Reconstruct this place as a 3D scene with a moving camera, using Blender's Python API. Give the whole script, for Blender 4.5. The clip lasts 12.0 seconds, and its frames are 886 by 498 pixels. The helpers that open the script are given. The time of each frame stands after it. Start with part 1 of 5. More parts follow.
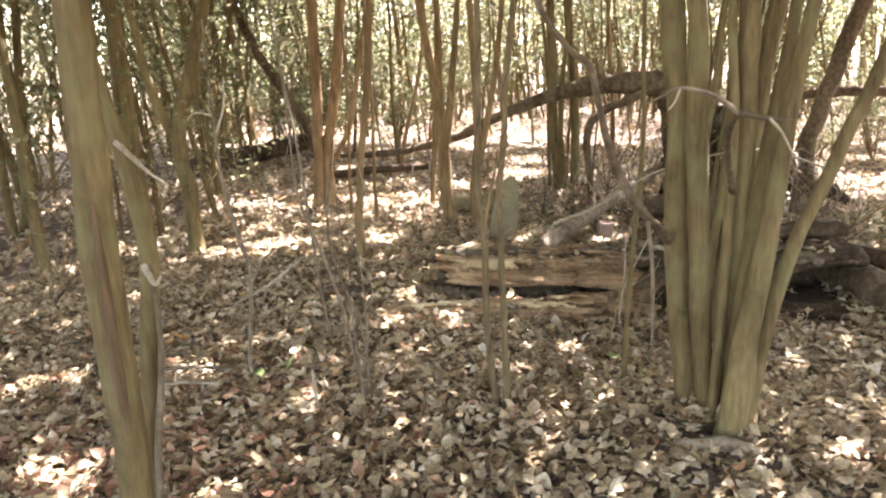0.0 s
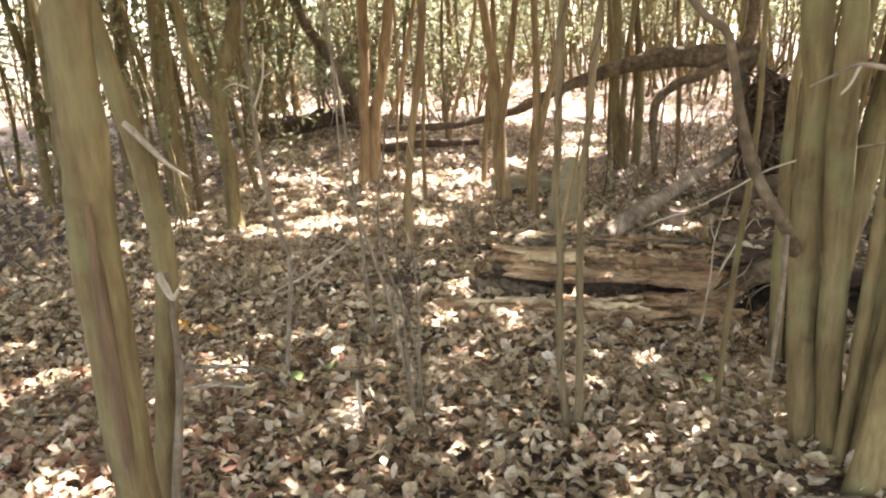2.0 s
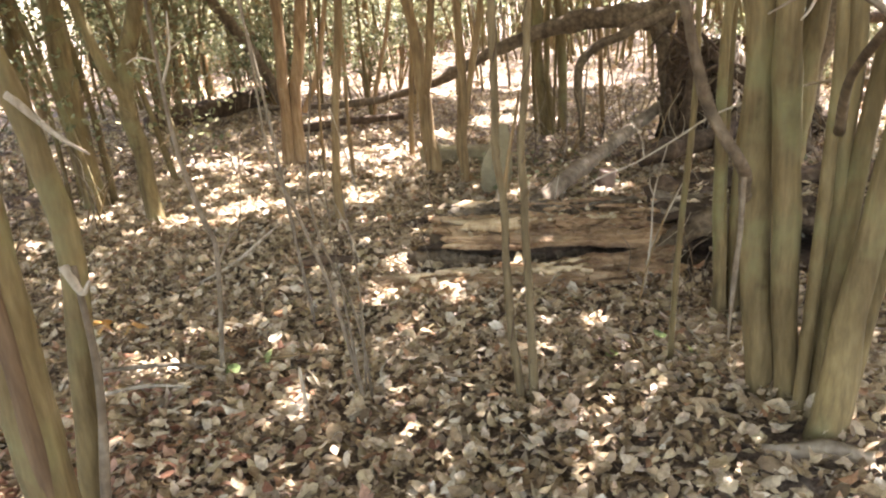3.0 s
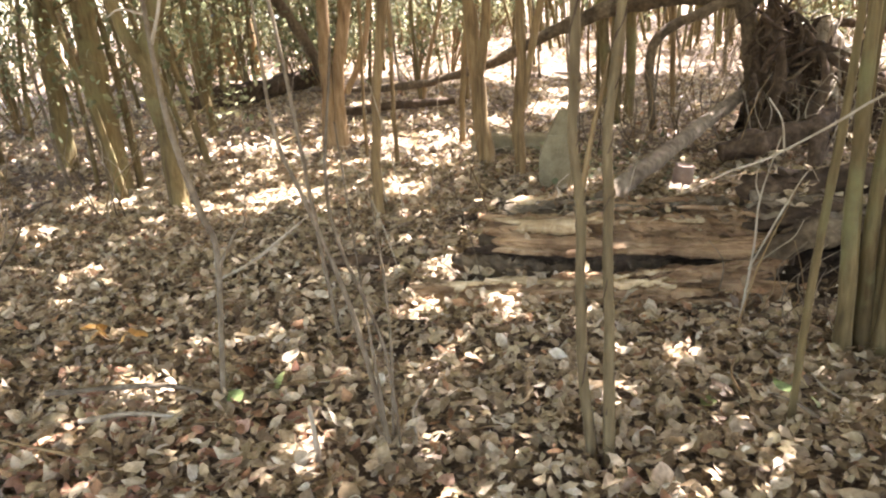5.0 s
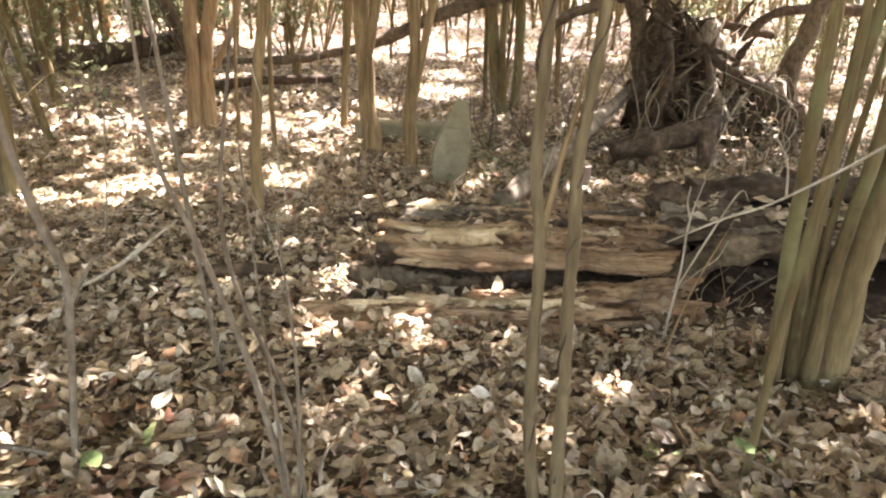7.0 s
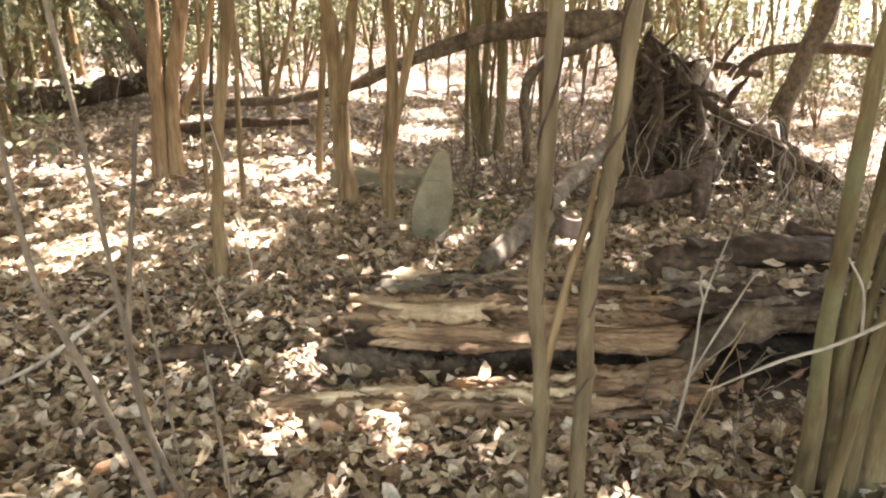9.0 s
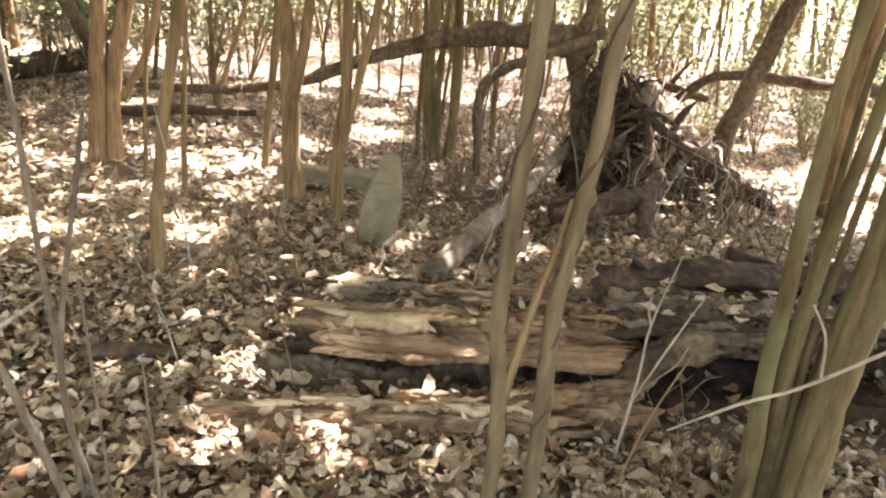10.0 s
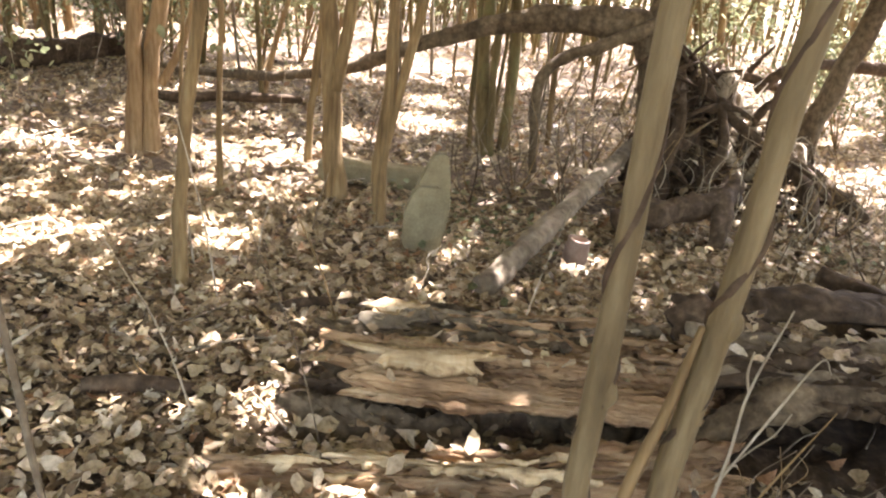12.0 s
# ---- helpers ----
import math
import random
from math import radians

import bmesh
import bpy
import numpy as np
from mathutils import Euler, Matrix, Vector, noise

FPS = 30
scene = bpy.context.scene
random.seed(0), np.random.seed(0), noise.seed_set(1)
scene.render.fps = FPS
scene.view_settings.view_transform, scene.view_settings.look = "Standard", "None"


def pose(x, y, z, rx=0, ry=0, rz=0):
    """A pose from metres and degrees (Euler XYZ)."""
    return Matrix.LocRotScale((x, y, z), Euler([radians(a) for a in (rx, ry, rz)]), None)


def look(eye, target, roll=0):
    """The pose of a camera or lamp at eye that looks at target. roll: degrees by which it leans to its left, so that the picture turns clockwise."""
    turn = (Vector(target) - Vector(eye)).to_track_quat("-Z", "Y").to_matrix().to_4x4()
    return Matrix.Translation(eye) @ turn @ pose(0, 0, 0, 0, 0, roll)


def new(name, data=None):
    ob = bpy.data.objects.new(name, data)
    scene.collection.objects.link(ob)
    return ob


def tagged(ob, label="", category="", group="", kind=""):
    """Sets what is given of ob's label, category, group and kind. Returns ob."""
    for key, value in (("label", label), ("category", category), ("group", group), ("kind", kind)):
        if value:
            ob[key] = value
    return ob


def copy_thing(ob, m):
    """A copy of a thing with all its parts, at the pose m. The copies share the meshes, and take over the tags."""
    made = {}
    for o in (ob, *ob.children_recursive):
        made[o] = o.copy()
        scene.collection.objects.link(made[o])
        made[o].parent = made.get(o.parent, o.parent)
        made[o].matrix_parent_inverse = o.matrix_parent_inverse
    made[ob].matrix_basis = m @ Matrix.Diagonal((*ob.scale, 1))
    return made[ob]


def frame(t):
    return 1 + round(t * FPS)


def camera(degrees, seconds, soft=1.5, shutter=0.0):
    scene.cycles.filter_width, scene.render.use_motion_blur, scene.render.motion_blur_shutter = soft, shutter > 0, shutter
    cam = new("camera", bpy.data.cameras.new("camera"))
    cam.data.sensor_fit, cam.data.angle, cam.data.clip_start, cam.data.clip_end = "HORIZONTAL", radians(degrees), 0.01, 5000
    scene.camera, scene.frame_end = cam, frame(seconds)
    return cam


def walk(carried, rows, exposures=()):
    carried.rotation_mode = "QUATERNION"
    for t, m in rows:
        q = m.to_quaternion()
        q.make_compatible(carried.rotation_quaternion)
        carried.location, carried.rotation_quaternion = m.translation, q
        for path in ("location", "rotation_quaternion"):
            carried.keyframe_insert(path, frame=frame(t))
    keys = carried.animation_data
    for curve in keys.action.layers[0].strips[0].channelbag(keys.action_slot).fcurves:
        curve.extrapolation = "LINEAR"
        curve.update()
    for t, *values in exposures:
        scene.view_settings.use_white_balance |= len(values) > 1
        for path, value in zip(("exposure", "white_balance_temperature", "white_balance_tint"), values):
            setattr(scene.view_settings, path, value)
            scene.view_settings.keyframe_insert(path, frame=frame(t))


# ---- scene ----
EXPOSURE = 3.81
cam = camera(62.4, 12.0, soft=2.2)
PATH = [
    (0, (0.653, 2.302, 1.475), (0.272, 4.202, 0.979), -2.5),
    (0.5, (0.666, 2.446, 1.469), (0.392, 4.346, 0.906), -2.6),
    (1, (0.625, 2.594, 1.469), (0.253, 4.467, 0.872), -2.4),
    (1.5, (0.566, 2.653, 1.455), (0.073, 4.494, 0.85), -1.4),
    (2, (0.474, 2.708, 1.467), (-0.013, 4.563, 0.901), -1.9),
    (2.5, (0.437, 2.743, 1.456), (0.077, 4.613, 0.846), -4.5),
    (3, (0.411, 2.826, 1.402), (0.11, 4.7, 0.77), -4.3),
    (3.5, (0.402, 3.018, 1.305), (0.038, 4.879, 0.669), -5.6),
    (3.7, (0.447, 3.054, 1.309), (0.037, 4.903, 0.664), -4.1),
    (5.3, (0.262, 3.483, 1.275), (-0.167, 5.325, 0.623), -3.7),
    (5.5, (0.237, 3.534, 1.282), (-0.141, 5.385, 0.625), -3.0),
    (6, (0.171, 3.621, 1.319), (0.059, 5.505, 0.655), 2.1),
    (6.5, (0.115, 3.672, 1.329), (0.058, 5.554, 0.657), 1.1),
    (7, (0.089, 3.76, 1.311), (0.03, 5.623, 0.586), 1.0),
    (7.2, (0.089, 3.809, 1.316), (-0.003, 5.67, 0.591), 0.5),
    (8.8, (0.097, 4.11, 1.364), (0.051, 6.0, 0.711), 2.5),
    (9, (0.091, 4.131, 1.367), (0.075, 6.022, 0.718), 0.7),
    (9.5, (0.069, 4.159, 1.376), (0.153, 6.051, 0.732), 3.6),
    (10, (0.055, 4.186, 1.383), (0.201, 6.075, 0.743), 5.5),
    (10.5, (0.055, 4.289, 1.358), (0.235, 6.181, 0.735), 7.3),
    (11, (0.045, 4.403, 1.384), (0.111, 6.297, 0.746), 8.6),
    (11.5, (0.053, 4.536, 1.389), (0.057, 6.419, 0.716), 7.0),
    (12, (0.073, 4.606, 1.401), (0.084, 6.479, 0.701), 5.4),
]
walk(cam, [(t, look(eye, target, roll)) for t, eye, target, roll in PATH], [(0, EXPOSURE, 7450, 21), (5, EXPOSURE + 0.06, 7450, 21), (12, EXPOSURE + 0.14, 7450, 21)])

# ---- light ----
SUN = Vector((0.34, 0.42, 1.0)).normalized()
world = bpy.data.worlds.new("world")
scene.world = world
world.use_nodes = True
wn = world.node_tree.nodes
sky = wn.new("ShaderNodeTexSky")
sky.sky_type, sky.sun_disc = "NISHITA", False
sky.sun_elevation = math.asin(SUN.z)
sky.sun_rotation = math.atan2(SUN.x, SUN.y)
sky.air_density, sky.dust_density = 1.0, 2.5
wn["Background"].inputs["Strength"].default_value = 0.15
world.node_tree.links.new(sky.outputs[0], wn["Background"].inputs["Color"])
sun_data = bpy.data.lights.new("sun", "SUN")
sun_data.energy, sun_data.angle, sun_data.color = 4.8, radians(0.5), (0.76, 0.84, 1.0)
sun = new("sun", sun_data)
sun.matrix_world = look(SUN * 40, (0, 0, 0))


# ---- materials ----
def material(name, build, rough=0.8):
    m = bpy.data.materials.new(name)
    m.use_nodes = True
    nt = m.node_tree
    bsdf = nt.nodes["Principled BSDF"]
    bsdf.inputs["Roughness"].default_value = rough
    bsdf.inputs["Specular IOR Level"].default_value = 0.22
    build(nt, bsdf)
    return m


def node(nt, kind, **values):
    n = nt.nodes.new(kind)
    for key, value in values.items():
        n.inputs[key.replace("_", " ")].default_value = value
    return n


def ramp(nt, fac, stops):
    r = nt.nodes.new("ShaderNodeValToRGB")
    e = r.color_ramp.elements
    while len(e) < len(stops):
        e.new(0.5)
    for el, (p, c) in zip(e, stops):
        el.position, el.color = p, (*c, 1)
    nt.links.new(fac, r.inputs[0])
    return r.outputs[0]


def mix(nt, fac, a, b, mode="MIX"):
    n = nt.nodes.new("ShaderNodeMix")
    n.data_type, n.blend_type = "RGBA", mode
    for socket, v in ((n.inputs[0], fac), (n.inputs[6], a), (n.inputs[7], b)):
        if isinstance(v, bpy.types.NodeSocket):
            nt.links.new(v, socket)
        else:
            socket.default_value = v if isinstance(v, float) else (*v, 1)
    return n.outputs[2]


def coords(nt, scale=(1, 1, 1)):
    c = nt.nodes.new("ShaderNodeTexCoord")
    m = nt.nodes.new("ShaderNodeMapping")
    m.inputs["Scale"].default_value = scale
    nt.links.new(c.outputs["Object"], m.inputs[0])
    return m.outputs[0]


def noise_tex(nt, scale, detail=4, stretch=(1, 1, 1), rough=0.6):
    n = node(nt, "ShaderNodeTexNoise", Scale=scale, Detail=detail, Roughness=rough)
    nt.links.new(coords(nt, stretch), n.inputs["Vector"])
    return n.outputs[0]


def bump(nt, bsdf, height, strength=0.5, distance=0.01):
    b = node(nt, "ShaderNodeBump", Strength=strength, Distance=distance)
    nt.links.new(height, b.inputs["Height"])
    nt.links.new(b.outputs[0], bsdf.inputs["Normal"])


def bark(name, dark, mid, pale, rough=0.85, stretch=(1, 1, 0.18), relief=0.6, moss=None):
    def build(nt, bsdf):
        fine = noise_tex(nt, 55, 6, stretch)
        broad = noise_tex(nt, 5, 3, (1, 1, 0.5))
        c = ramp(nt, fine, [(0.18, dark), (0.5, mid), (0.85, pale)])
        blot = ramp(nt, broad, [(0.32, (0.62, 0.58, 0.52)), (0.65, (1.12, 1.1, 1.05))])
        c = mix(nt, 1.0, c, blot, "MULTIPLY")
        streak = ramp(nt, noise_tex(nt, 26, 5, (1, 1, min(stretch[2], 0.07))), [(0.3, (0.5, 0.45, 0.4)), (0.47, (1, 1, 1)), (0.62, (1, 1, 1)), (0.75, (1.25, 1.22, 1.18))])
        c = mix(nt, 0.75, c, streak, "MULTIPLY")
        flute = ramp(nt, noise_tex(nt, 11, 4, (1, 1, min(stretch[2], 0.09))), [(0.3, (0.55, 0.5, 0.44)), (0.5, (1, 1, 1)), (0.72, (1.2, 1.2, 1.14))])
        c = mix(nt, 0.8, c, flute, "MULTIPLY")
        if moss:
            patch = ramp(nt, noise_tex(nt, 3.2, 5), [(0.5, (0, 0, 0)), (0.66, (1, 1, 1))])
            c = mix(nt, patch, c, moss)
        nt.links.new(c, bsdf.inputs["Base Color"])
        bump(nt, bsdf, fine, relief, 0.008)
    return material(name, build, rough)


def leafy(name, stops, translucent, rough=0.6):
    def build(nt, bsdf):
        g = nt.nodes.new("ShaderNodeNewGeometry")
        o = nt.nodes.new("ShaderNodeObjectInfo")
        s = nt.nodes.new("ShaderNodeMath")
        s.operation = "ADD"
        f = nt.nodes.new("ShaderNodeMath")
        f.operation = "FRACT"
        nt.links.new(g.outputs["Random Per Island"], s.inputs[0])
        nt.links.new(o.outputs["Random"], s.inputs[1])
        nt.links.new(s.outputs[0], f.inputs[0])
        c = ramp(nt, f.outputs[0], stops)
        spots = ramp(nt, noise_tex(nt, 60, 4), [(0.3, (0.6, 0.57, 0.52)), (0.6, (1.08, 1.06, 1.02))])
        c = mix(nt, 1.0, c, spots, "MULTIPLY")
        damp = ramp(nt, noise_tex(nt, 2.6, 4), [(0.36, (0.82, 0.8, 0.74)), (0.52, (1.03, 1.04, 1.02)), (0.7, (1.14, 1.16, 1.12))])
        c = mix(nt, 0.8, c, damp, "MULTIPLY")
        nt.links.new(c, bsdf.inputs["Base Color"])
        bump(nt, bsdf, noise_tex(nt, 110, 2), 0.3, 0.003)
        t = nt.nodes.new("ShaderNodeBsdfTranslucent")
        nt.links.new(c, t.inputs["Color"])
        ms = nt.nodes.new("ShaderNodeMixShader")
        ms.inputs[0].default_value = translucent
        nt.links.new(bsdf.outputs[0], ms.inputs[1])
        nt.links.new(t.outputs[0], ms.inputs[2])
        nt.links.new(ms.outputs[0], nt.nodes["Material Output"].inputs[0])
    return material(name, build, rough)


def soil_build(nt, bsdf):
    a = noise_tex(nt, 9, 6)
    b = noise_tex(nt, 70, 5)
    c = ramp(nt, b, [(0.3, (0.07, 0.047, 0.03)), (0.55, (0.19, 0.135, 0.09)), (0.75, (0.34, 0.27, 0.19))])
    c = mix(nt, 1.0, c, ramp(nt, a, [(0.35, (0.6, 0.6, 0.6)), (0.65, (1.1, 1.1, 1.1))]), "MULTIPLY")
    nt.links.new(c, bsdf.inputs["Base Color"])
    bump(nt, bsdf, b, 0.8, 0.02)


def rotten_build(nt, bsdf):
    grain = noise_tex(nt, 26, 7, (0.12, 1, 1), 0.7)
    fine = noise_tex(nt, 90, 4, (0.2, 1, 1))
    blot = noise_tex(nt, 4.5, 4)
    c = ramp(nt, grain, [(0.26, (0.1, 0.052, 0.028)), (0.42, (0.28, 0.165, 0.085)), (0.56, (0.41, 0.27, 0.15)), (0.75, (0.55, 0.425, 0.27))])
    c = mix(nt, 1.0, c, ramp(nt, blot, [(0.35, (0.55, 0.52, 0.5)), (0.6, (1.1, 1.06, 1.0))]), "MULTIPLY")
    nt.links.new(c, bsdf.inputs["Base Color"])
    h = nt.nodes.new("ShaderNodeMath")
    h.operation = "ADD"
    nt.links.new(grain, h.inputs[0])
    nt.links.new(fine, h.inputs[1])
    bump(nt, bsdf, h.outputs[0], 0.9, 0.02)


def stone_build(nt, bsdf):
    a = noise_tex(nt, 6, 6)
    b = noise_tex(nt, 120, 4)
    c = ramp(nt, a, [(0.3, (0.11, 0.086, 0.042)), (0.5, (0.185, 0.148, 0.078)), (0.7, (0.27, 0.222, 0.125))])
    lichen = ramp(nt, noise_tex(nt, 14, 5), [(0.56, (0, 0, 0)), (0.68, (0.7, 0.7, 0.7))])
    c = mix(nt, lichen, c, (0.26, 0.215, 0.115))
    c = mix(nt, 0.35, c, ramp(nt, b, [(0.3, (0.1, 0.082, 0.048)), (0.7, (0.3, 0.25, 0.155))]))
    nt.links.new(c, bsdf.inputs["Base Color"])
    bump(nt, bsdf, b, 0.5, 0.006)


def clay_build(nt, bsdf):
    a = noise_tex(nt, 12, 5)
    b = noise_tex(nt, 90, 4)
    c = ramp(nt, a, [(0.3, (0.18, 0.115, 0.08)), (0.55, (0.29, 0.2, 0.145)), (0.75, (0.37, 0.28, 0.21))])
    nt.links.new(c, bsdf.inputs["Base Color"])
    bump(nt, bsdf, b, 0.5, 0.004)


SOIL = material("soil", soil_build, 0.95)
ROTTEN = material("rotten wood", rotten_build, 0.9)
STONE = material("weathered stone", stone_build, 0.9)
CLAY = material("fired clay", clay_build, 0.85)
OLIVE = bark("olive bark", (0.08, 0.057, 0.026), (0.15, 0.109, 0.048), (0.226, 0.17, 0.085), 0.85, (1, 1, 0.2), 0.65, (0.15, 0.132, 0.055))
BROWN = bark("brown bark", (0.106, 0.068, 0.031), (0.205, 0.135, 0.064), (0.3, 0.214, 0.112), 0.85, (1, 1, 0.12), 0.5)
RUST = bark("russet bark", (0.155, 0.093, 0.043), (0.27, 0.172, 0.09), (0.37, 0.262, 0.152), 0.85, (1, 1, 0.12), 0.5)
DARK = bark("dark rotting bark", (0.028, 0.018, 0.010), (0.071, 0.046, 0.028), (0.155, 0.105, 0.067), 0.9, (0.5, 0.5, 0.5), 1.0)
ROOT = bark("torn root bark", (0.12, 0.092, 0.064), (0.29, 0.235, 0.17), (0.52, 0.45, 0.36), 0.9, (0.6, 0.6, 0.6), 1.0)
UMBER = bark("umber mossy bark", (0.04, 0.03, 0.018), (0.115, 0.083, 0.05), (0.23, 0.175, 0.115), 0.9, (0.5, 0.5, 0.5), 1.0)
PALEROT = bark("pale splintered wood", (0.29, 0.19, 0.1), (0.47, 0.345, 0.2), (0.65, 0.54, 0.375), 0.9, (0.15, 1, 1), 0.8)
TAN = bark("tan sapling bark", (0.08, 0.056, 0.029), (0.152, 0.112, 0.058), (0.23, 0.178, 0.1), 0.85, (1, 1, 0.2), 0.6)
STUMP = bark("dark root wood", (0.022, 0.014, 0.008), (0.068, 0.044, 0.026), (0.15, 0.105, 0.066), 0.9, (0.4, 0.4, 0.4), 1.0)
SCAR = bark("bare brown scar", (0.06, 0.036, 0.019), (0.13, 0.083, 0.044), (0.21, 0.145, 0.08), 0.8, (1, 1, 0.1), 0.6)
GREY = bark("grey weathered bark", (0.081, 0.062, 0.042), (0.180, 0.141, 0.097), (0.306, 0.251, 0.181), 0.9, (0.4, 0.4, 0.4), 0.8)
PALE = bark("pale dead twig", (0.24, 0.19, 0.13), (0.38, 0.32, 0.235), (0.52, 0.46, 0.37), 0.8, (1, 1, 0.3), 0.3)
LITTER = leafy("dry leaves", [(0.0, (0.13, 0.085, 0.048)), (0.16, (0.25, 0.175, 0.1)), (0.36, (0.37, 0.27, 0.165)), (0.5, (0.43, 0.34, 0.2)), (0.7, (0.46, 0.35, 0.235)),
                              (0.85, (0.52, 0.42, 0.29)), (0.94, (0.6, 0.525, 0.4)), (0.97, (0.42, 0.24, 0.13)), (1.0, (0.30, 0.16, 0.09))], 0.22, 0.5)
GREEN = leafy("green leaves", [(0.0, (0.095, 0.105, 0.055)), (0.4, (0.16, 0.175, 0.092)), (0.75, (0.24, 0.24, 0.13)), (1.0, (0.38, 0.34, 0.2))], 0.55, 0.45)
ORANGE = leafy("orange fallen leaf", [(0.0, (0.45, 0.2, 0.06)), (1.0, (0.62, 0.36, 0.12))], 0.25, 0.5)
FRESH = leafy("fallen green leaf", [(0.0, (0.14, 0.2, 0.07)), (1.0, (0.3, 0.33, 0.13))], 0.2, 0.5)

rng = np.random.default_rng(7)


# ---- building tools ----
def height(x, y):
    """Height of the forest floor."""
    return (0.022 * np.sin(1.3 * x + 0.5) * np.cos(1.1 * y + 0.3) + 0.012 * np.sin(3.1 * x - 1.7 * y) + 0.012 * np.sin(2.3 * y + 4.1 * x)) * np.clip((np.hypot(x, y - 4)) / 6, 0.5, 2.5) - 0.01 + 0.2 * np.exp(-((x - 1.14) ** 2 + (y - 4.87) ** 2) / 0.28)


def mesh_of(name, verts, faces, mat, smooth=True):
    me = bpy.data.meshes.new(name)
    me.from_pydata([tuple(map(float, v)) for v in verts], [], faces)
    me.materials.append(mat)
    if smooth:
        me.polygons.foreach_set("use_smooth", [True] * len(me.polygons))
    me.update()
    return me


def part(name, geo, mat, parent, label="", smooth=True):
    ob = new(name, mesh_of(name, geo[0], geo[1], mat, smooth))
    ob.parent = parent
    return tagged(ob, label)


def join(*geos):
    verts, faces = [], []
    for v, f in geos:
        k = len(verts)
        verts.extend(v)
        faces.extend(tuple(i + k for i in q) for q in f)
    return verts, faces


def spline(points, steps):
    """Catmull-Rom through control points of any width."""
    p = np.array(points, float)
    p = np.vstack([2 * p[0] - p[1], p, 2 * p[-1] - p[-2]])
    out = []
    for i in range(1, len(p) - 2):
        for t in np.linspace(0, 1, steps, endpoint=False):
            a, b, c, d = p[i - 1:i + 3]
            out.append(0.5 * (2 * b + (c - a) * t + (2 * a - 5 * b + 4 * c - d) * t * t + (3 * b - a - 3 * c + d) * t ** 3))
    out.append(p[-2])
    return np.array(out)


def tube(points, sides=9, steps=6, rough=0.08, flare=0.0, knots=0.0, lump=0.0):
    """A round limb through control points (x, y, z, radius), with an uneven skin."""
    s = spline(points, steps)
    c, r = s[:, :3], np.maximum(s[:, 3], 0.0015)
    d = np.gradient(c, axis=0)
    d /= np.linalg.norm(d, axis=1)[:, None] + 1e-9
    side = np.cross(d[0], (0.31, 0.9, 0.3))
    side /= np.linalg.norm(side)
    run = np.concatenate([[0], np.cumsum(np.linalg.norm(np.diff(c, axis=0), axis=1))])
    verts, faces = [], []
    ph = rng.uniform(0, 6.28, 6)
    ang = np.arange(sides) * 2 * math.pi / sides
    for i in range(len(c)):
        side = side - d[i] * side.dot(d[i])
        side /= np.linalg.norm(side)
        up = np.cross(d[i], side)
        k = r[i] * (1 + rough * np.sin(2 * ang + ph[0] + run[i] * 3) + rough * 0.7 * np.sin(3 * ang + ph[1] - run[i] * 5) + rough * rng.uniform(-0.5, 0.5, sides))
        if lump:
            k = k * np.array([1 + lump * (noise.noise(Vector((math.cos(w) * 1.3 + ph[4], math.sin(w) * 1.3, run[i] * 5))) + 0.6 * noise.noise(Vector((math.cos(w) * 3, math.sin(w) * 3 + ph[5], run[i] * 14)))) for w in ang])
        if knots:
            k = k * (1 + knots * max(0.0, math.sin(run[i] * 9 + ph[2])) ** 4)
        if flare:
            k = k * (1 + flare * math.exp(-run[i] / (r[0] * 1.6)) * (1 + 0.5 * np.sin(3 * ang + ph[3])))
        verts.extend(c[i] + np.outer(k * np.cos(ang), side) + np.outer(k * np.sin(ang), up))
    n = len(c)
    for i in range(n - 1):
        for j in range(sides):
            a, b = i * sides + j, i * sides + (j + 1) % sides
            faces.append((a, b, b + sides, a + sides))
    verts.append(c[0] - d[0] * r[0] * 0.2)
    verts.append(c[-1] + d[-1] * r[-1] * 0.4)
    for j in range(sides):
        faces.append(((j + 1) % sides, j, len(verts) - 2))
        faces.append(((n - 1) * sides + j, (n - 1) * sides + (j + 1) % sides, len(verts) - 1))
    return verts, faces


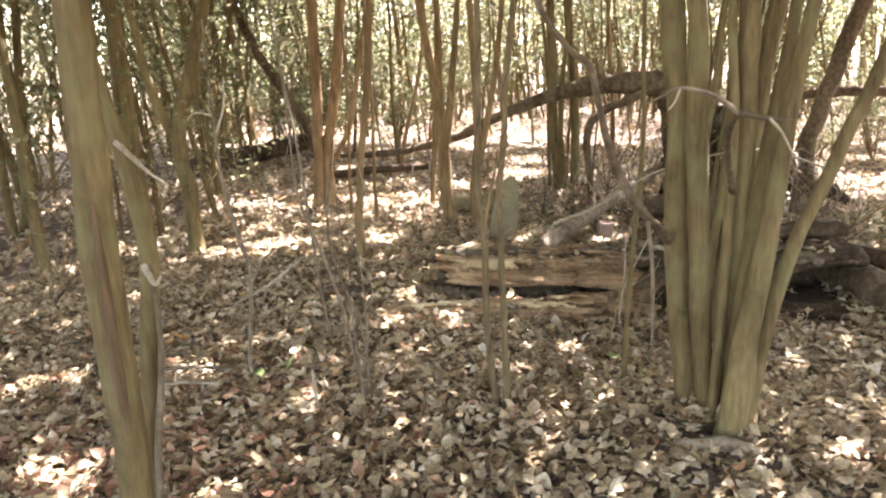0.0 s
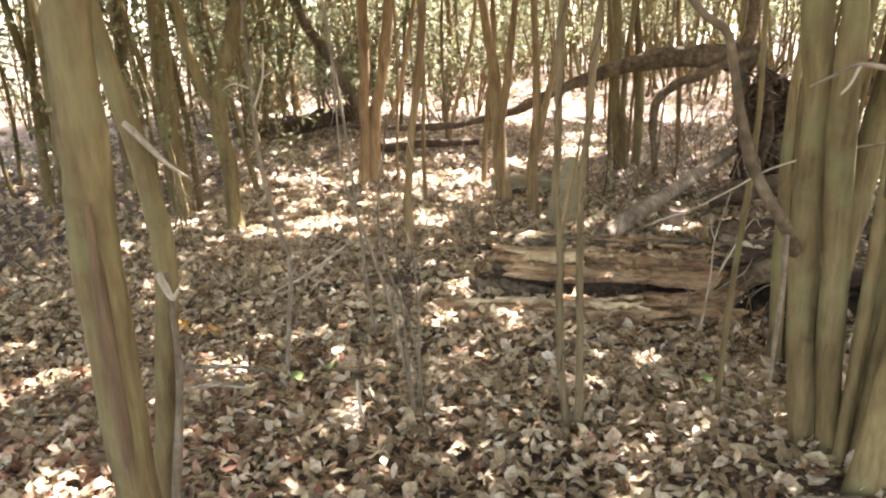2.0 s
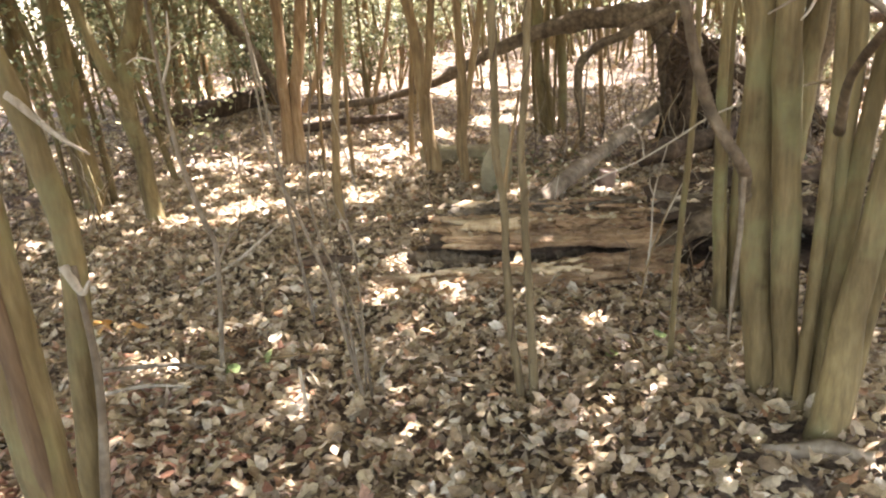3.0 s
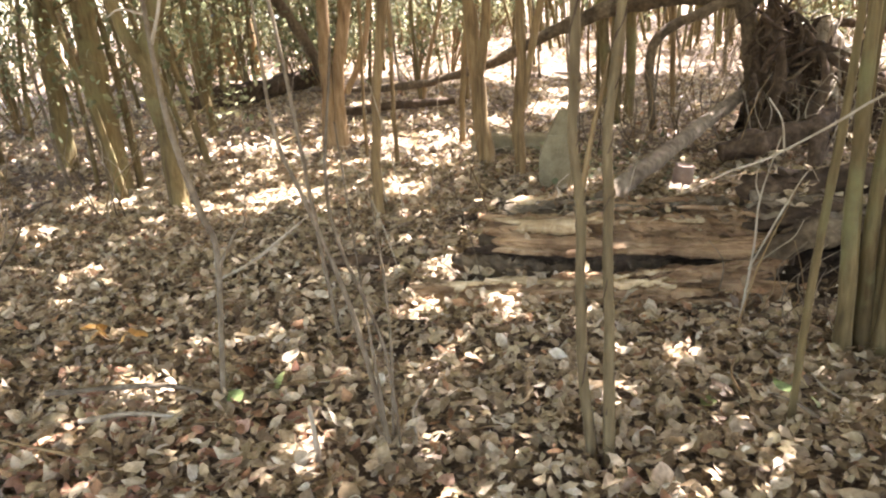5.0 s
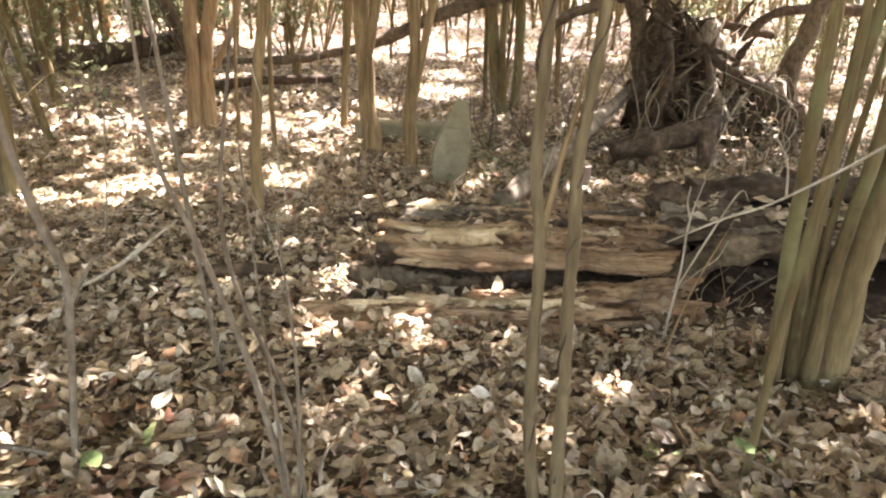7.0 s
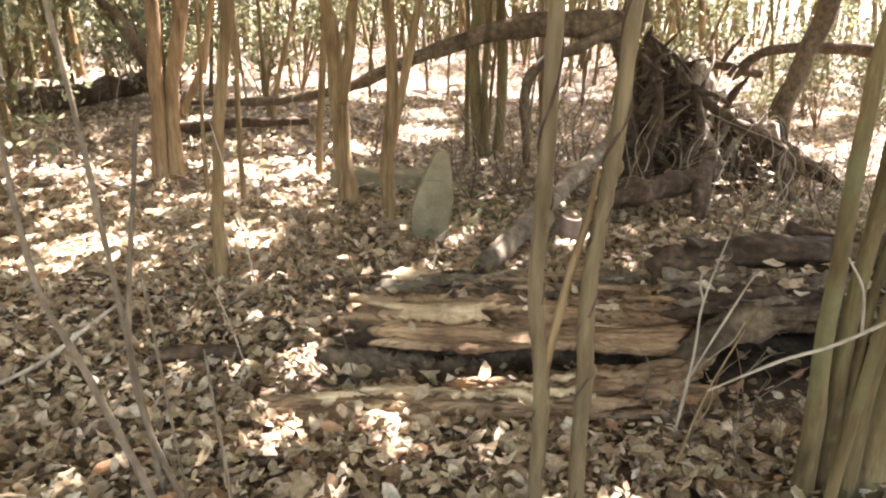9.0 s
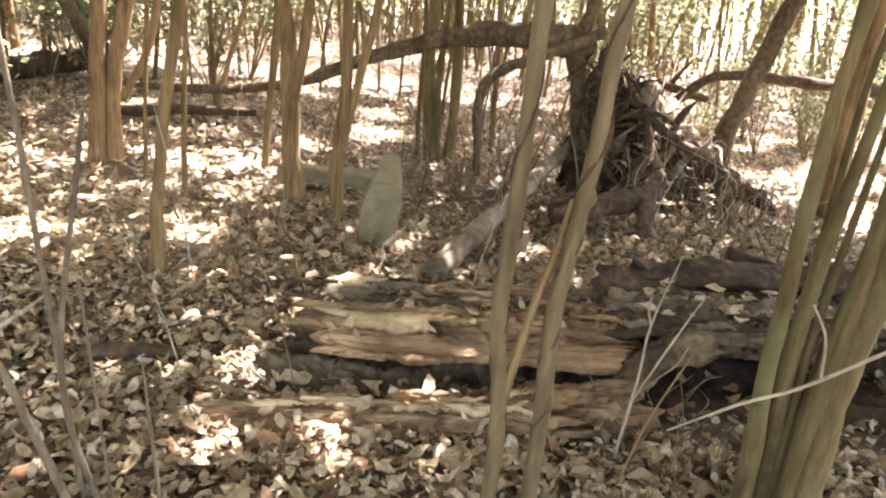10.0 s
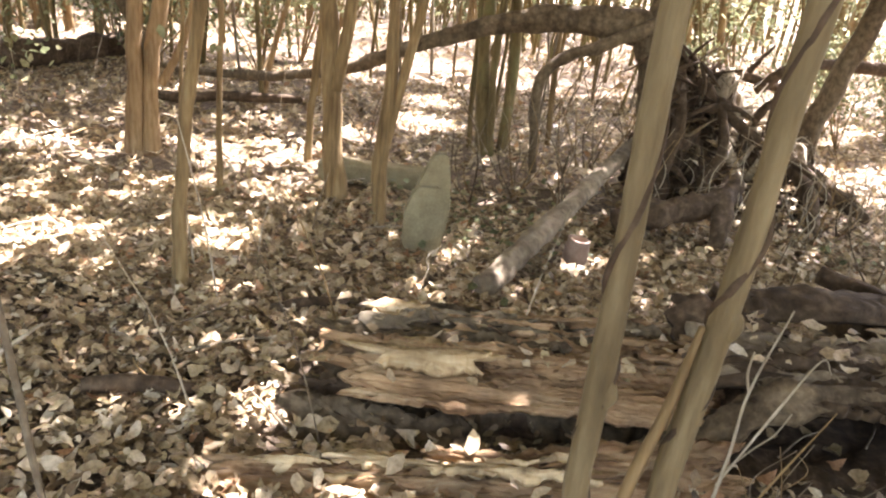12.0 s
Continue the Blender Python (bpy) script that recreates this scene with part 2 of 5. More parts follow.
def leaf_mesh(name, pos, size, tilt, mat, rows=4, width=0.55, curl=0.35):
    """Many curled leaves as one mesh. tilt: how far each leans out of the level."""
    n = len(pos)
    u = np.linspace(0, 1, rows)
    w = np.sin(np.pi * u ** 0.8) * 0.5
    loc, idx = [(0, 0)], []
    for i in range(1, rows - 1):
        loc += [(u[i], -1), (u[i], 0), (u[i], 1)]
        idx.append(len(loc) - 3)
    loc.append((1, 0))
    tip = len(loc) - 1
    faces = []
    faces += [(0, idx[0] + 1, idx[0]), (0, idx[0] + 2, idx[0] + 1)]
    for a, b in zip(idx, idx[1:]):
        faces += [(a, a + 1, b + 1, b), (a + 1, a + 2, b + 2, b + 1)]
    faces += [(idx[-1], idx[-1] + 1, tip), (idx[-1] + 1, idx[-1] + 2, tip)]
    loc = np.array(loc)
    k = len(loc)
    uu, vv = loc[:, 0][None, :], loc[:, 1][None, :]
    wid = np.interp(loc[:, 0], u, w)[None, :] * width * rng.uniform(0.75, 1.35, (n, 1)) * 2
    fold = rng.normal(0, curl, (n, 1))
    bend = rng.normal(0, curl * 1.5, (n, 1))
    wave = rng.normal(0, curl * 0.22, (n, k))
    lx = uu - 0.5 + rng.normal(0, 0.03, (n, k))
    ly = vv * wid * 0.5 * (1 + rng.normal(0, 0.12, (n, k)))
    lz = np.abs(vv) * wid * 0.5 * fold + bend * (uu - 0.5) ** 2 + wave * np.abs(vv) * 0.5
    P = np.stack([lx + 0 * ly, ly, lz], -1) * np.asarray(size)[:, None, None]
    yaw = rng.uniform(0, 2 * np.pi, n)
    pt, rl = rng.normal(0, tilt, n), rng.normal(0, tilt, n)
    cz, sz, cx, sx, cy, sy = np.cos(yaw), np.sin(yaw), np.cos(pt), np.sin(pt), np.cos(rl), np.sin(rl)
    x, y, z = P[..., 0], P[..., 1], P[..., 2]
    y, z = y * cx[:, None] - z * sx[:, None], y * sx[:, None] + z * cx[:, None]
    x, z = x * cy[:, None] + z * sy[:, None], -x * sy[:, None] + z * cy[:, None]
    x, y = x * cz[:, None] - y * sz[:, None], x * sz[:, None] + y * cz[:, None]
    V = np.stack([x, y, z], -1) + np.asarray(pos)[:, None, :]
    lens = np.array([len(f) for f in faces])
    flat = np.concatenate([np.array(f) for f in faces])
    me = bpy.data.meshes.new(name)
    me.vertices.add(n * k)
    me.vertices.foreach_set("co", V.astype(np.float32).ravel())
    me.loops.add(n * len(flat))
    me.loops.foreach_set("vertex_index", (flat[None, :] + (np.arange(n) * k)[:, None]).astype(np.int32).ravel())
    me.polygons.add(n * len(lens))
    tot = np.tile(lens, n)
    me.polygons.foreach_set("loop_start", np.concatenate([[0], np.cumsum(tot)[:-1]]).astype(np.int32))
    me.polygons.foreach_set("use_smooth", np.ones(len(tot), bool))
    me.materials.append(mat)
    me.update(calc_edges=True)
    me.validate()
    return me


def thing(name, x, y, z, label, category, group=""):
    ob = new(name)
    ob.empty_display_size = 0.1
    ob.location = (x, y, z)
    return tagged(ob, label, category, group)


def local(points, o):
    return [(p[0] - o[0], p[1] - o[1], p[2] - o[2], *p[3:]) for p in points]


# ---- gaps left in the unseen leaves overhead, so that sun lands here ----
GAPS = [(-2.37, 8.79, 0.26, 0.18), (-1.85, 8.05, 0.27, 0.22), (-1.07, 8.14, 0.14, 0.23), (-0.94, 9.09, 0.16, 0.42), (-2.1, 7.62, 0.08, 0.12), (-1.73, 8.9, 0.09, 0.1),
        (-2.37, 9.6, 0.15, 0.2), (-3.08, 10.0, 0.3, 0.2), (-3.2, 7.8, 0.2, 0.12), (-3.2, 7.2, 0.16, 0.08), (-0.49, 6.61, 0.05, 0.08), (-0.4, 6.1, 0.06, 0.02), (-1.7, 5.85, 0.1, 0.06),
        (-1.25, 5.75, 0.12, 0.06)]
GAPS += [(-1.3, 5.45, 0.16, 0.07), (-1.3, 4.45, 0.2, 0.14), (-2.0, 5.2, 0.22, 0.14), (-0.6, 4.5, 0.12, 0.06), (1.95, 6.0, 0.1, 0.05),
         (1.8, 5.2, 0.16, 0.1), (3.7, 11.0, 0.8, 0.7), (2.2, 9.85, 0.6, 0.4), (-1.4, 10.2, 0.6, 0.35), (0.06, 7.64, 0.1, 0.05), (-0.09, 6.2, 0.05, 0.03), (0.15, 6.36, 0.16, 0.02), (1.05, 7.9, 0.1, 0.05), (1.5, 8.35, 0.12, 0.06), (1.2, 8.45, 0.08, 0.04), (0.9, 9.1, 0.1, 0.06)]


def sunny(x, y):
    """True where the overhead leaves are left out, so that the ground lies in sun."""
    hit = (y > 11.5 + 0.6 * np.sin(1.7 * x)) | ((x > 3.2) & (y > 9.0))
    ph = np.sin(x * 7.1 + 3 * np.sin(y * 4.3)) * np.sin(y * 8.3 + 2.5 * np.sin(x * 5.7))
    far = hit & (np.sin(x * 2.9 + 2 * np.sin(y * 1.7)) * np.sin(y * 2.3 + 1.5 * np.sin(x * 1.9)) > np.where((y < 14.5) & (x < 2.6), 0.25, -0.2))
    far = far & ((x > -3.0) | (y > 16.5)) & ((x < 0.3) | (x > 2.6) | (y > 15))
    hit = far | (ph > np.where((x < -1.4) & (y > 7.3) & (y < 11.5), 0.42, 0.985))
    broken = np.sin(17 * x + 4 * np.sin(9 * y)) * np.sin(21 * y + 3 * np.sin(11 * x)) > -0.6
    for gx, gy, a, b in GAPS:
        a, b = (a + 0.09, b + 0.09) if (gy > 6 and gx < 0) or a > 0.3 else (a * 0.8 + 0.04, b * 0.8 + 0.04)
        hit = hit | (((x - gx) / a) ** 2 + ((y - gy) / b) ** 2 < 1 + 0.3 * np.sin(9 * x + 13 * y) + 0.2 * np.sin(31 * x - 23 * y))
    return hit & (broken | far)


# ---- ground ----
def build_ground():
    fx = np.concatenate([np.linspace(-400, -14, 14)[:-1], np.linspace(-14, -4, 41)[:-1], np.linspace(-4, 4, 81), np.linspace(4, 14, 41)[1:], np.linspace(14, 400, 14)[1:]])
    fy = np.concatenate([np.linspace(-400, -4, 14)[:-1], np.linspace(-4, 2, 25)[:-1], np.linspace(2, 12, 101), np.linspace(12, 26, 57)[1:], np.linspace(26, 400, 14)[1:]])
    X, Y = np.meshgrid(fx, fy)
    Z = height(X, Y) * (np.hypot(X, Y) < 40) - 0.012
    verts = np.stack([X, Y, Z], -1).reshape(-1, 3)
    nx = len(fx)
    faces = [(j * nx + i, j * nx + i + 1, (j + 1) * nx + i + 1, (j + 1) * nx + i) for j in range(len(fy) - 1) for i in range(nx - 1)]
    return tagged(new("ground", mesh_of("ground", verts, faces, SOIL)), "dark brown forest soil under a bed of dry leaves", "ground", kind="structure")


ground = build_ground()


def litter(name, count, x0, x1, y0, y1, s0, s1, lift, rows, label, tilt=0.42, curl=0.35):
    x, y = rng.uniform(x0, x1, count), rng.uniform(y0, y1, count)
    on_log = (x > -0.42) & (x < 2.1) & (y > 6.26) & (y < 7.15) & ((rng.random(count) < 0.8) | ((x > 1.08) & (y > 6.5)))
    x, y = x[~on_log], y[~on_log]
    count = len(x)
    z = height(x, y) + rng.uniform(0.0, lift, count)
    me = leaf_mesh(name, np.stack([x, y, z], -1), rng.uniform(s0, s1, count) * rng.choice([0.65, 0.9, 1.15, 1.5], count), tilt, LITTER, rows, 0.47, curl)
    return tagged(new(name, me), label, "leaf litter", kind="stuff")


litter("leaf_litter", 45000, -3.0, 2.6, 4.2, 7.7, 0.028, 0.063, 0.065, 5, "thick bed of curled dry tan and brown leaves", 0.42, 0.42)
litter("leaf_litter", 22000, -3.6, 3.4, 7.6, 9.2, 0.036, 0.074, 0.05, 4, "dry tan fallen leaves round the old stones")
litter("leaf_litter", 10000, -3.6, 3.4, 3.2, 4.25, 0.03, 0.066, 0.04, 4, "dry fallen leaves at the start of the path")
litter("leaf_litter", 4500, 2.5, 3.4, 4.2, 7.7, 0.04, 0.08, 0.04, 4, "dry fallen leaves beside the grey log")
litter("leaf_litter", 3500, -3.6, -2.9, 4.2, 7.7, 0.04, 0.08, 0.04, 4, "dry fallen leaves at the thicket edge")
litter("leaf_litter", 30000, -9, 9, 9.0, 15, 0.05, 0.1, 0.04, 3, "dry fallen leaves covering the sunlit forest floor")
litter("leaf_litter", 9000, -9, -3.5, 2.5, 9.2, 0.05, 0.095, 0.04, 4, "dry fallen leaves under the thicket")
litter("leaf_litter", 7000, 3.3, 8, 2.5, 9.2, 0.05, 0.095, 0.04, 4, "dry fallen leaves around the fallen logs")
litter("leaf_litter", 14000, -20, 20, 15, 34, 0.1, 0.2, 0.05, 3, "pale dry leaves on the distant forest floor")

reds = leafy("reddish leaves", [(0.0, (0.2, 0.09, 0.055)), (0.5, (0.33, 0.17, 0.105)), (1.0, (0.45, 0.27, 0.18))], 0.22, 0.5)
nx = rng.normal(0, 1, (700, 2)) * (0.55, 0.5) + (-1.25, 4.6)
tagged(new("red_leaf_litter", leaf_mesh("red_leaf_litter", np.column_stack([nx, height(nx[:, 0], nx[:, 1]) + rng.uniform(0.03, 0.06, 700)]), rng.uniform(0.04, 0.085, 700), 0.4, reds, 5, 0.5, 0.4)), "reddish-brown fallen leaves among the tan litter", "leaf litter", kind="stuff")
litter("leaf_litter", 9000, -7, 7, -6, 3.3, 0.06, 0.11, 0.04, 3, "dry fallen leaves behind the start of the path")


# ---- trees ----
TREES = []


def tree(name, label, stems, mat, top=5.5, flare=0.35, category="tree", parts=None, sides=10):
    """A tree of one or more stems, each given by (x, y, z, radius); the stems go on up to the height top."""
    bx, by = stems[0][0][0], stems[0][0][1]
    base = (bx, by, 0)
    ob = thing(name, *base, label, category)
    tips = []
    for k, pts in enumerate(stems):
        pts = [tuple(p) for p in pts]
        if pts[0][2] < 0.24:
            pts[0] = (pts[0][0], pts[0][1], float(height(pts[0][0], pts[0][1])) - 0.04, pts[0][3])
        a, b = np.array(pts[-2]), np.array(pts[-1])
        if top > b[2] + 0.3:
            slope = (b[:2] - a[:2]) / max(b[2] - a[2], 0.2)
            slope = np.clip(slope, -0.35, 0.35)
            p, z, r = b[:2].copy(), b[2], b[3]
            while z < top:
                dz = min(0.9, top - z + 0.01)
                slope = slope * 0.85 + rng.normal(0, 0.05, 2)
                p = p + slope * dz
                z += dz
                r *= 0.86
                pts.append((*p, z, r))
        tips.append(pts[-3:])
        pts = [(x + r * 0.3 * noise.noise(Vector((z * 4.5, k, bx))), y + r * 0.3 * noise.noise(Vector((z * 4.5, k, bx + 9))), z, r * (1 + 0.1 * noise.noise(Vector((z * 9, k, by))))) for x, y, z, r in spline(pts, 4)]
        part("stem", tube(local(pts, base), sides, 2, 0.07, flare if k == 0 or pts[0][2] < 0.24 else 0, 0.06), mat, ob)
    TREES.append((ob, base, tips, mat))
    return ob


def twig(parent, base, pts, mat, name="branch", sides=6, label=""):
    return part(name, tube(local(pts, base), sides, 5, 0.1, 0, 0.2), mat, parent, label)
# the leaning pair beside the start of the walk
LEAN = [(-0.53, 3.85, 0, 0.05), (-0.525, 3.85, 0.41, 0.046), (-0.525, 3.85, 0.75, 0.044), (-0.52, 3.85, 1.15, 0.042), (-0.505, 3.85, 1.48, 0.039), (-0.5, 3.86, 1.65, 0.037)]
t1 = tree("tree", "leaning olive-barked trunk with a brown scar", [LEAN], OLIVE, 6.5, 0.1, sides=16)
scar = []
for p in spline(LEAN, 10):
    if 0.55 < p[2] < 1.22:
        w = math.sin(math.pi * ((p[2] - 0.55) / 0.67) ** 0.7) ** 0.6 * (1 + 0.25 * noise.noise(Vector((p[2] * 9, 0, 4))))
        scar.append([(p[0] + p[3] * k * math.cos(a), p[1] + p[3] * k * math.sin(a), p[2]) for q, k in ((-1, 0.9), (-0.7, 1.07), (0, 1.1), (0.7, 1.07), (1, 0.9)) for a in [radians(-48 + 24 * w * q)]])
part("scar", (local([v for row in scar for v in row], (-0.53, 3.85, 0)), [(5 * i + j, 5 * i + j + 1, 5 * i + j + 6, 5 * i + j + 5) for i in range(len(scar) - 1) for j in range(4)]), SCAR, t1, "brown scar of bare wood")
t2 = tree("tree", "slender crooked trunk with broken side twigs", [[(-0.7, 4.12, 0, 0.029), (-0.655, 4.12, 0.42, 0.027), (-0.58, 4.13, 0.93, 0.026), (-0.595, 4.13, 1.18, 0.025), (-0.635, 4.12, 1.4, 0.024), (-0.69, 4.12, 1.7, 0.022)]], OLIVE, 5.5)
twig(t2, (-0.7, 4.12, 0), [(-0.58, 4.11, 0.95, 0.011), (-0.54, 4.09, 0.9, 0.007), (-0.51, 4.08, 0.93, 0.003)], PALE)
twig(t2, (-0.7, 4.12, 0), [(-0.61, 4.11, 1.3, 0.009), (-0.52, 4.1, 1.22, 0.005), (-0.46, 4.1, 1.18, 0.002)], PALE)
tree("sapling", "thin grey stem beside the leaning trunk", [[(-0.66, 4.08, 0, 0.014), (-0.61, 4.1, 0.4, 0.012), (-0.565, 4.11, 0.7, 0.009), (-0.56, 4.11, 0.95, 0.006)]], GREY, 0.5, 0.1, "sapling")

# the clump of stems on the right
B = [[(1.038, 4.932, 0.208, 0.0529), (0.979, 4.923, 0.774, 0.0498), (0.961, 4.923, 1.272, 0.0430), (0.928, 4.914, 1.633, 0.0408)],
     [(1.091, 4.880, 0.208, 0.0378), (1.038, 4.862, 0.792, 0.0408), (1.013, 4.855, 1.272, 0.0355), (0.996, 4.846, 1.633, 0.0318)],
     [(1.099, 4.811, 0.208, 0.0227), (1.116, 4.811, 0.723, 0.0196), (1.124, 4.811, 1.238, 0.0158), (1.099, 4.811, 1.624, 0.0151)],
     [(1.124, 4.871, 0.208, 0.0416), (1.168, 4.862, 0.809, 0.0378), (1.168, 4.862, 1.367, 0.0318), (1.159, 4.862, 1.616, 0.0341)],
     [(1.142, 4.717, 0.208, 0.0590), (1.202, 4.734, 0.671, 0.0393), (1.262, 4.743, 1.186, 0.0287), (1.322, 4.760, 1.607, 0.0242)],
     [(1.193, 4.785, 0.208, 0.0348), (1.305, 4.811, 0.757, 0.0272), (1.443, 4.837, 1.126, 0.0257), (1.562, 4.862, 1.435, 0.0219)],
     [(1.150, 4.820, 0.208, 0.0341), (1.202, 4.837, 0.903, 0.0265), (1.271, 4.846, 1.393, 0.0250), (1.296, 4.855, 1.616, 0.0211)],
     [(1.210, 4.855, 0.208, 0.0227), (1.365, 4.914, 0.809, 0.0182), (1.571, 4.983, 1.324, 0.0151), (1.726, 5.026, 1.668, 0.0136)]]
BASE = (1.038, 4.932, 0)
clump = tree("tree", "dense clump of olive-barked stems rising from one stool", [[(*p[:3], p[3] * 0.9) for p in stem] for stem in B], OLIVE, 6.5, 0.1, sides=14)
twig(clump, BASE, [(1.12, 4.76, 1.03, 0.013), (1.07, 4.6, 1.17, 0.0105), (1.035, 4.4, 1.27, 0.009), (1.043, 4.314, 1.314, 0.0084), (1.1, 4.315, 1.302, 0.0068), (1.17, 4.32, 1.293, 0.0045)], UMBER)
twig(clump, BASE, [(1.04, 4.316, 1.313, 0.0076), (0.997, 4.306, 1.348, 0.0068), (0.958, 4.299, 1.37, 0.006), (0.887, 4.286, 1.385, 0.0042), (0.845, 4.28, 1.366, 0.003), (0.803, 4.279, 1.345, 0.002)], GREY)
twig(clump, BASE, [(0.89, 4.286, 1.384, 0.003), (0.875, 4.28, 1.35, 0.0025), (0.86, 4.28, 1.33, 0.0016)], PALE)
twig(clump, BASE, [(1.113, 4.31, 1.3, 0.0036), (1.142, 4.299, 1.265, 0.003), (1.17, 4.286, 1.208, 0.0016)], PALE)

twig(clump, BASE, [(0.985, 4.930, 0.6, 0.0150), (0.988, 5.026, 0.727, 0.0145), (0.921, 4.833, 0.872, 0.0152), (0.824, 4.476, 1.016, 0.0139), (0.747, 4.447, 1.142, 0.0116), (0.708, 4.428, 1.258, 0.0104), (0.680, 4.428, 1.383, 0.0101), (0.660, 4.418, 1.451, 0.0098), (0.602, 4.409, 1.499, 0.0093), (0.515, 4.390, 1.634, 0.0087), (0.429, 4.380, 1.885, 0.0075), (0.390, 4.380, 2.271, 0.0058)], UMBER, "bent_stem", 8, "crooked dark bent stem")
twig(clump, BASE, [(0.834, 4.505, 0.997, 0.0075), (0.863, 4.621, 0.823, 0.0070), (0.877, 4.718, 0.630, 0.0064), (0.882, 4.756, 0.457, 0.0029)], GREY)

# the twin sapling that the walk comes up to
TWIN = [[(0.285, 5.2, 0, 0.017), (0.255, 5.2, 0.3, 0.015), (0.246, 5.2, 0.54, 0.0142), (0.248, 5.2, 0.68, 0.0138), (0.242, 5.2, 0.81, 0.0142), (0.229, 5.2, 0.93, 0.0136), (0.232, 5.2, 1.04, 0.0132), (0.233, 5.2, 1.17, 0.013), (0.237, 5.2, 1.38, 0.0125), (0.245, 5.2, 1.6, 0.012)],
     [(0.325, 5.2, 0, 0.017), (0.322, 5.2, 0.36, 0.0145), (0.315, 5.2, 0.6, 0.0138), (0.317, 5.2, 0.77, 0.0134), (0.312, 5.2, 0.86, 0.014), (0.313, 5.2, 0.97, 0.0138), (0.325, 5.2, 1.086, 0.0135), (0.337, 5.2, 1.2, 0.013), (0.345, 5.2, 1.37, 0.0126), (0.375, 5.2, 1.6, 0.012)]]
twin = tree("sapling", "twin-stemmed olive sapling with smooth bark and vines", TWIN, TAN, 4.2, 0.2, "sapling")
for k, pts in enumerate(TWIN):
    s = spline(pts, 9)
    vine = []
    for i in range(4 * k, len(s), 3):
        a = 0.55 * i + 2.0 * k
        r = s[i][3] * 0.92
        vine.append((s[i][0] + r * math.cos(a), s[i][1] + r * math.sin(a), s[i][2], 0.0032))
    part("vine", tube(local(vine, (0.285, 5.2, 0)), 5, 5, 0.15), DARK, twin, "dark dead vine twisted round the stem")
    for z in (0.35, 0.72, 1.05):
        q = s[np.argmin(np.abs(s[:, 2] - z - 0.08 * k))]
        part("knot", tube(local([(q[0] - q[3] * 0.3, q[1], q[2] - 0.02, q[3] * 0.5), (q[0] + q[3] * 0.4, q[1] - q[3] * 0.4, q[2], q[3] * 0.85), (q[0], q[1], q[2] + 0.02, q[3] * 0.5)], (0.285, 5.2, 0)), 8, 4, 0.1), TAN, twin)
twig(twin, (0.285, 5.2, 0), [(0.246, 5.2, 0.78, 0.0075), (0.264, 5.195, 0.885, 0.0065), (0.281, 5.195, 0.975, 0.006), (0.298, 5.195, 1.045, 0.005), (0.312, 5.195, 1.13, 0.003)], BROWN)

# the clump past the rotten log
C = [[(1.3, 5.98, 0, 0.078), (1.32, 5.98, 0.3, 0.064), (1.365, 5.98, 0.65, 0.056), (1.42, 6.0, 1.0, 0.05), (1.48, 6.02, 1.5, 0.043)],
     [(1.12, 5.9, 0, 0.031), (1.105, 5.9, 0.3, 0.027), (1.09, 5.9, 0.65, 0.024), (1.085, 5.9, 1.1, 0.019), (1.12, 5.92, 1.5, 0.016)],
     [(1.19, 5.94, 0, 0.032), (1.175, 5.94, 0.35, 0.026), (1.18, 5.94, 0.8, 0.02), (1.25, 5.95, 1.4, 0.015)],
     [(1.24, 5.92, 0, 0.03), (1.25, 5.92, 0.4, 0.024), (1.29, 5.92, 0.8, 0.019), (1.33, 5.93, 1.4, 0.015)]]
C += [[(1.14 + 0.04 * k, 5.93, 0, 0.02), (1.13 + 0.045 * k, 5.95, 0.45, 0.014), (1.13 + 0.065 * k, 5.98, 0.85, 0.0105), (1.15 + 0.085 * k, 6.0, 1.45, 0.0085)] for k in range(5)]
clump2 = tree("tree", "clump of mossy olive stems beside the hollow log", C, OLIVE, 5.5, 0.5)
twig(clump, BASE, [(1.42, 4.84, 1.09, 0.0045), (1.25, 4.93, 1.14, 0.004), (1.08, 5.03, 1.11, 0.0036), (0.9, 5.1, 1.04, 0.0032), (0.78, 5.1, 0.967, 0.0029), (0.66, 5.1, 0.898, 0.0026), (0.58, 5.1, 0.868, 0.0022), (0.48, 5.1, 0.817, 0.0014)], PALE, label="pale bare twig")
twig(clump, BASE, [(0.69, 5.1, 0.916, 0.002), (0.68, 5.1, 0.98, 0.0015), (0.65, 5.1, 1.03, 0.0007)], PALE, label="pale bare twig")

# saplings in the middle of the wood
tree("tree", "pair of russet trunks in the sunlit wood", [[(-2.17, 9.75, 0, 0.06), (-2.15, 9.75, 0.64, 0.057), (-2.11, 9.75, 1.24, 0.055)], [(-2.08, 9.78, 0, 0.06), (-2.05, 9.78, 0.6, 0.056), (-1.92, 9.78, 1.25, 0.054)],
     [(-1.98, 9.8, 0.5, 0.03), (-1.82, 9.85, 0.85, 0.026), (-1.72, 9.85, 1.25, 0.022)]], RUST, 6.5)
tree("sapling", "straight brown sapling in the open litter", [[(-1.05, 7.55, 0, 0.034), (-1.03, 7.54, 0.47, 0.031), (-0.97, 7.54, 0.95, 0.028), (-0.91, 7.54, 1.31, 0.025)]], BROWN, 4.8, 0.3, "sapling")
tree("tree", "brown trunk with a fork near the old stones", [[(-0.6, 9.02, 0, 0.06), (-0.66, 9.02, 0.69, 0.055), (-0.68, 9.02, 1.1, 0.052), (-0.73, 9.03, 1.4, 0.043)], [(-0.63, 9.0, 0.7, 0.034), (-0.56, 9.0, 1.1, 0.034), (-0.53, 9.0, 1.4, 0.03)]], BROWN, 6)
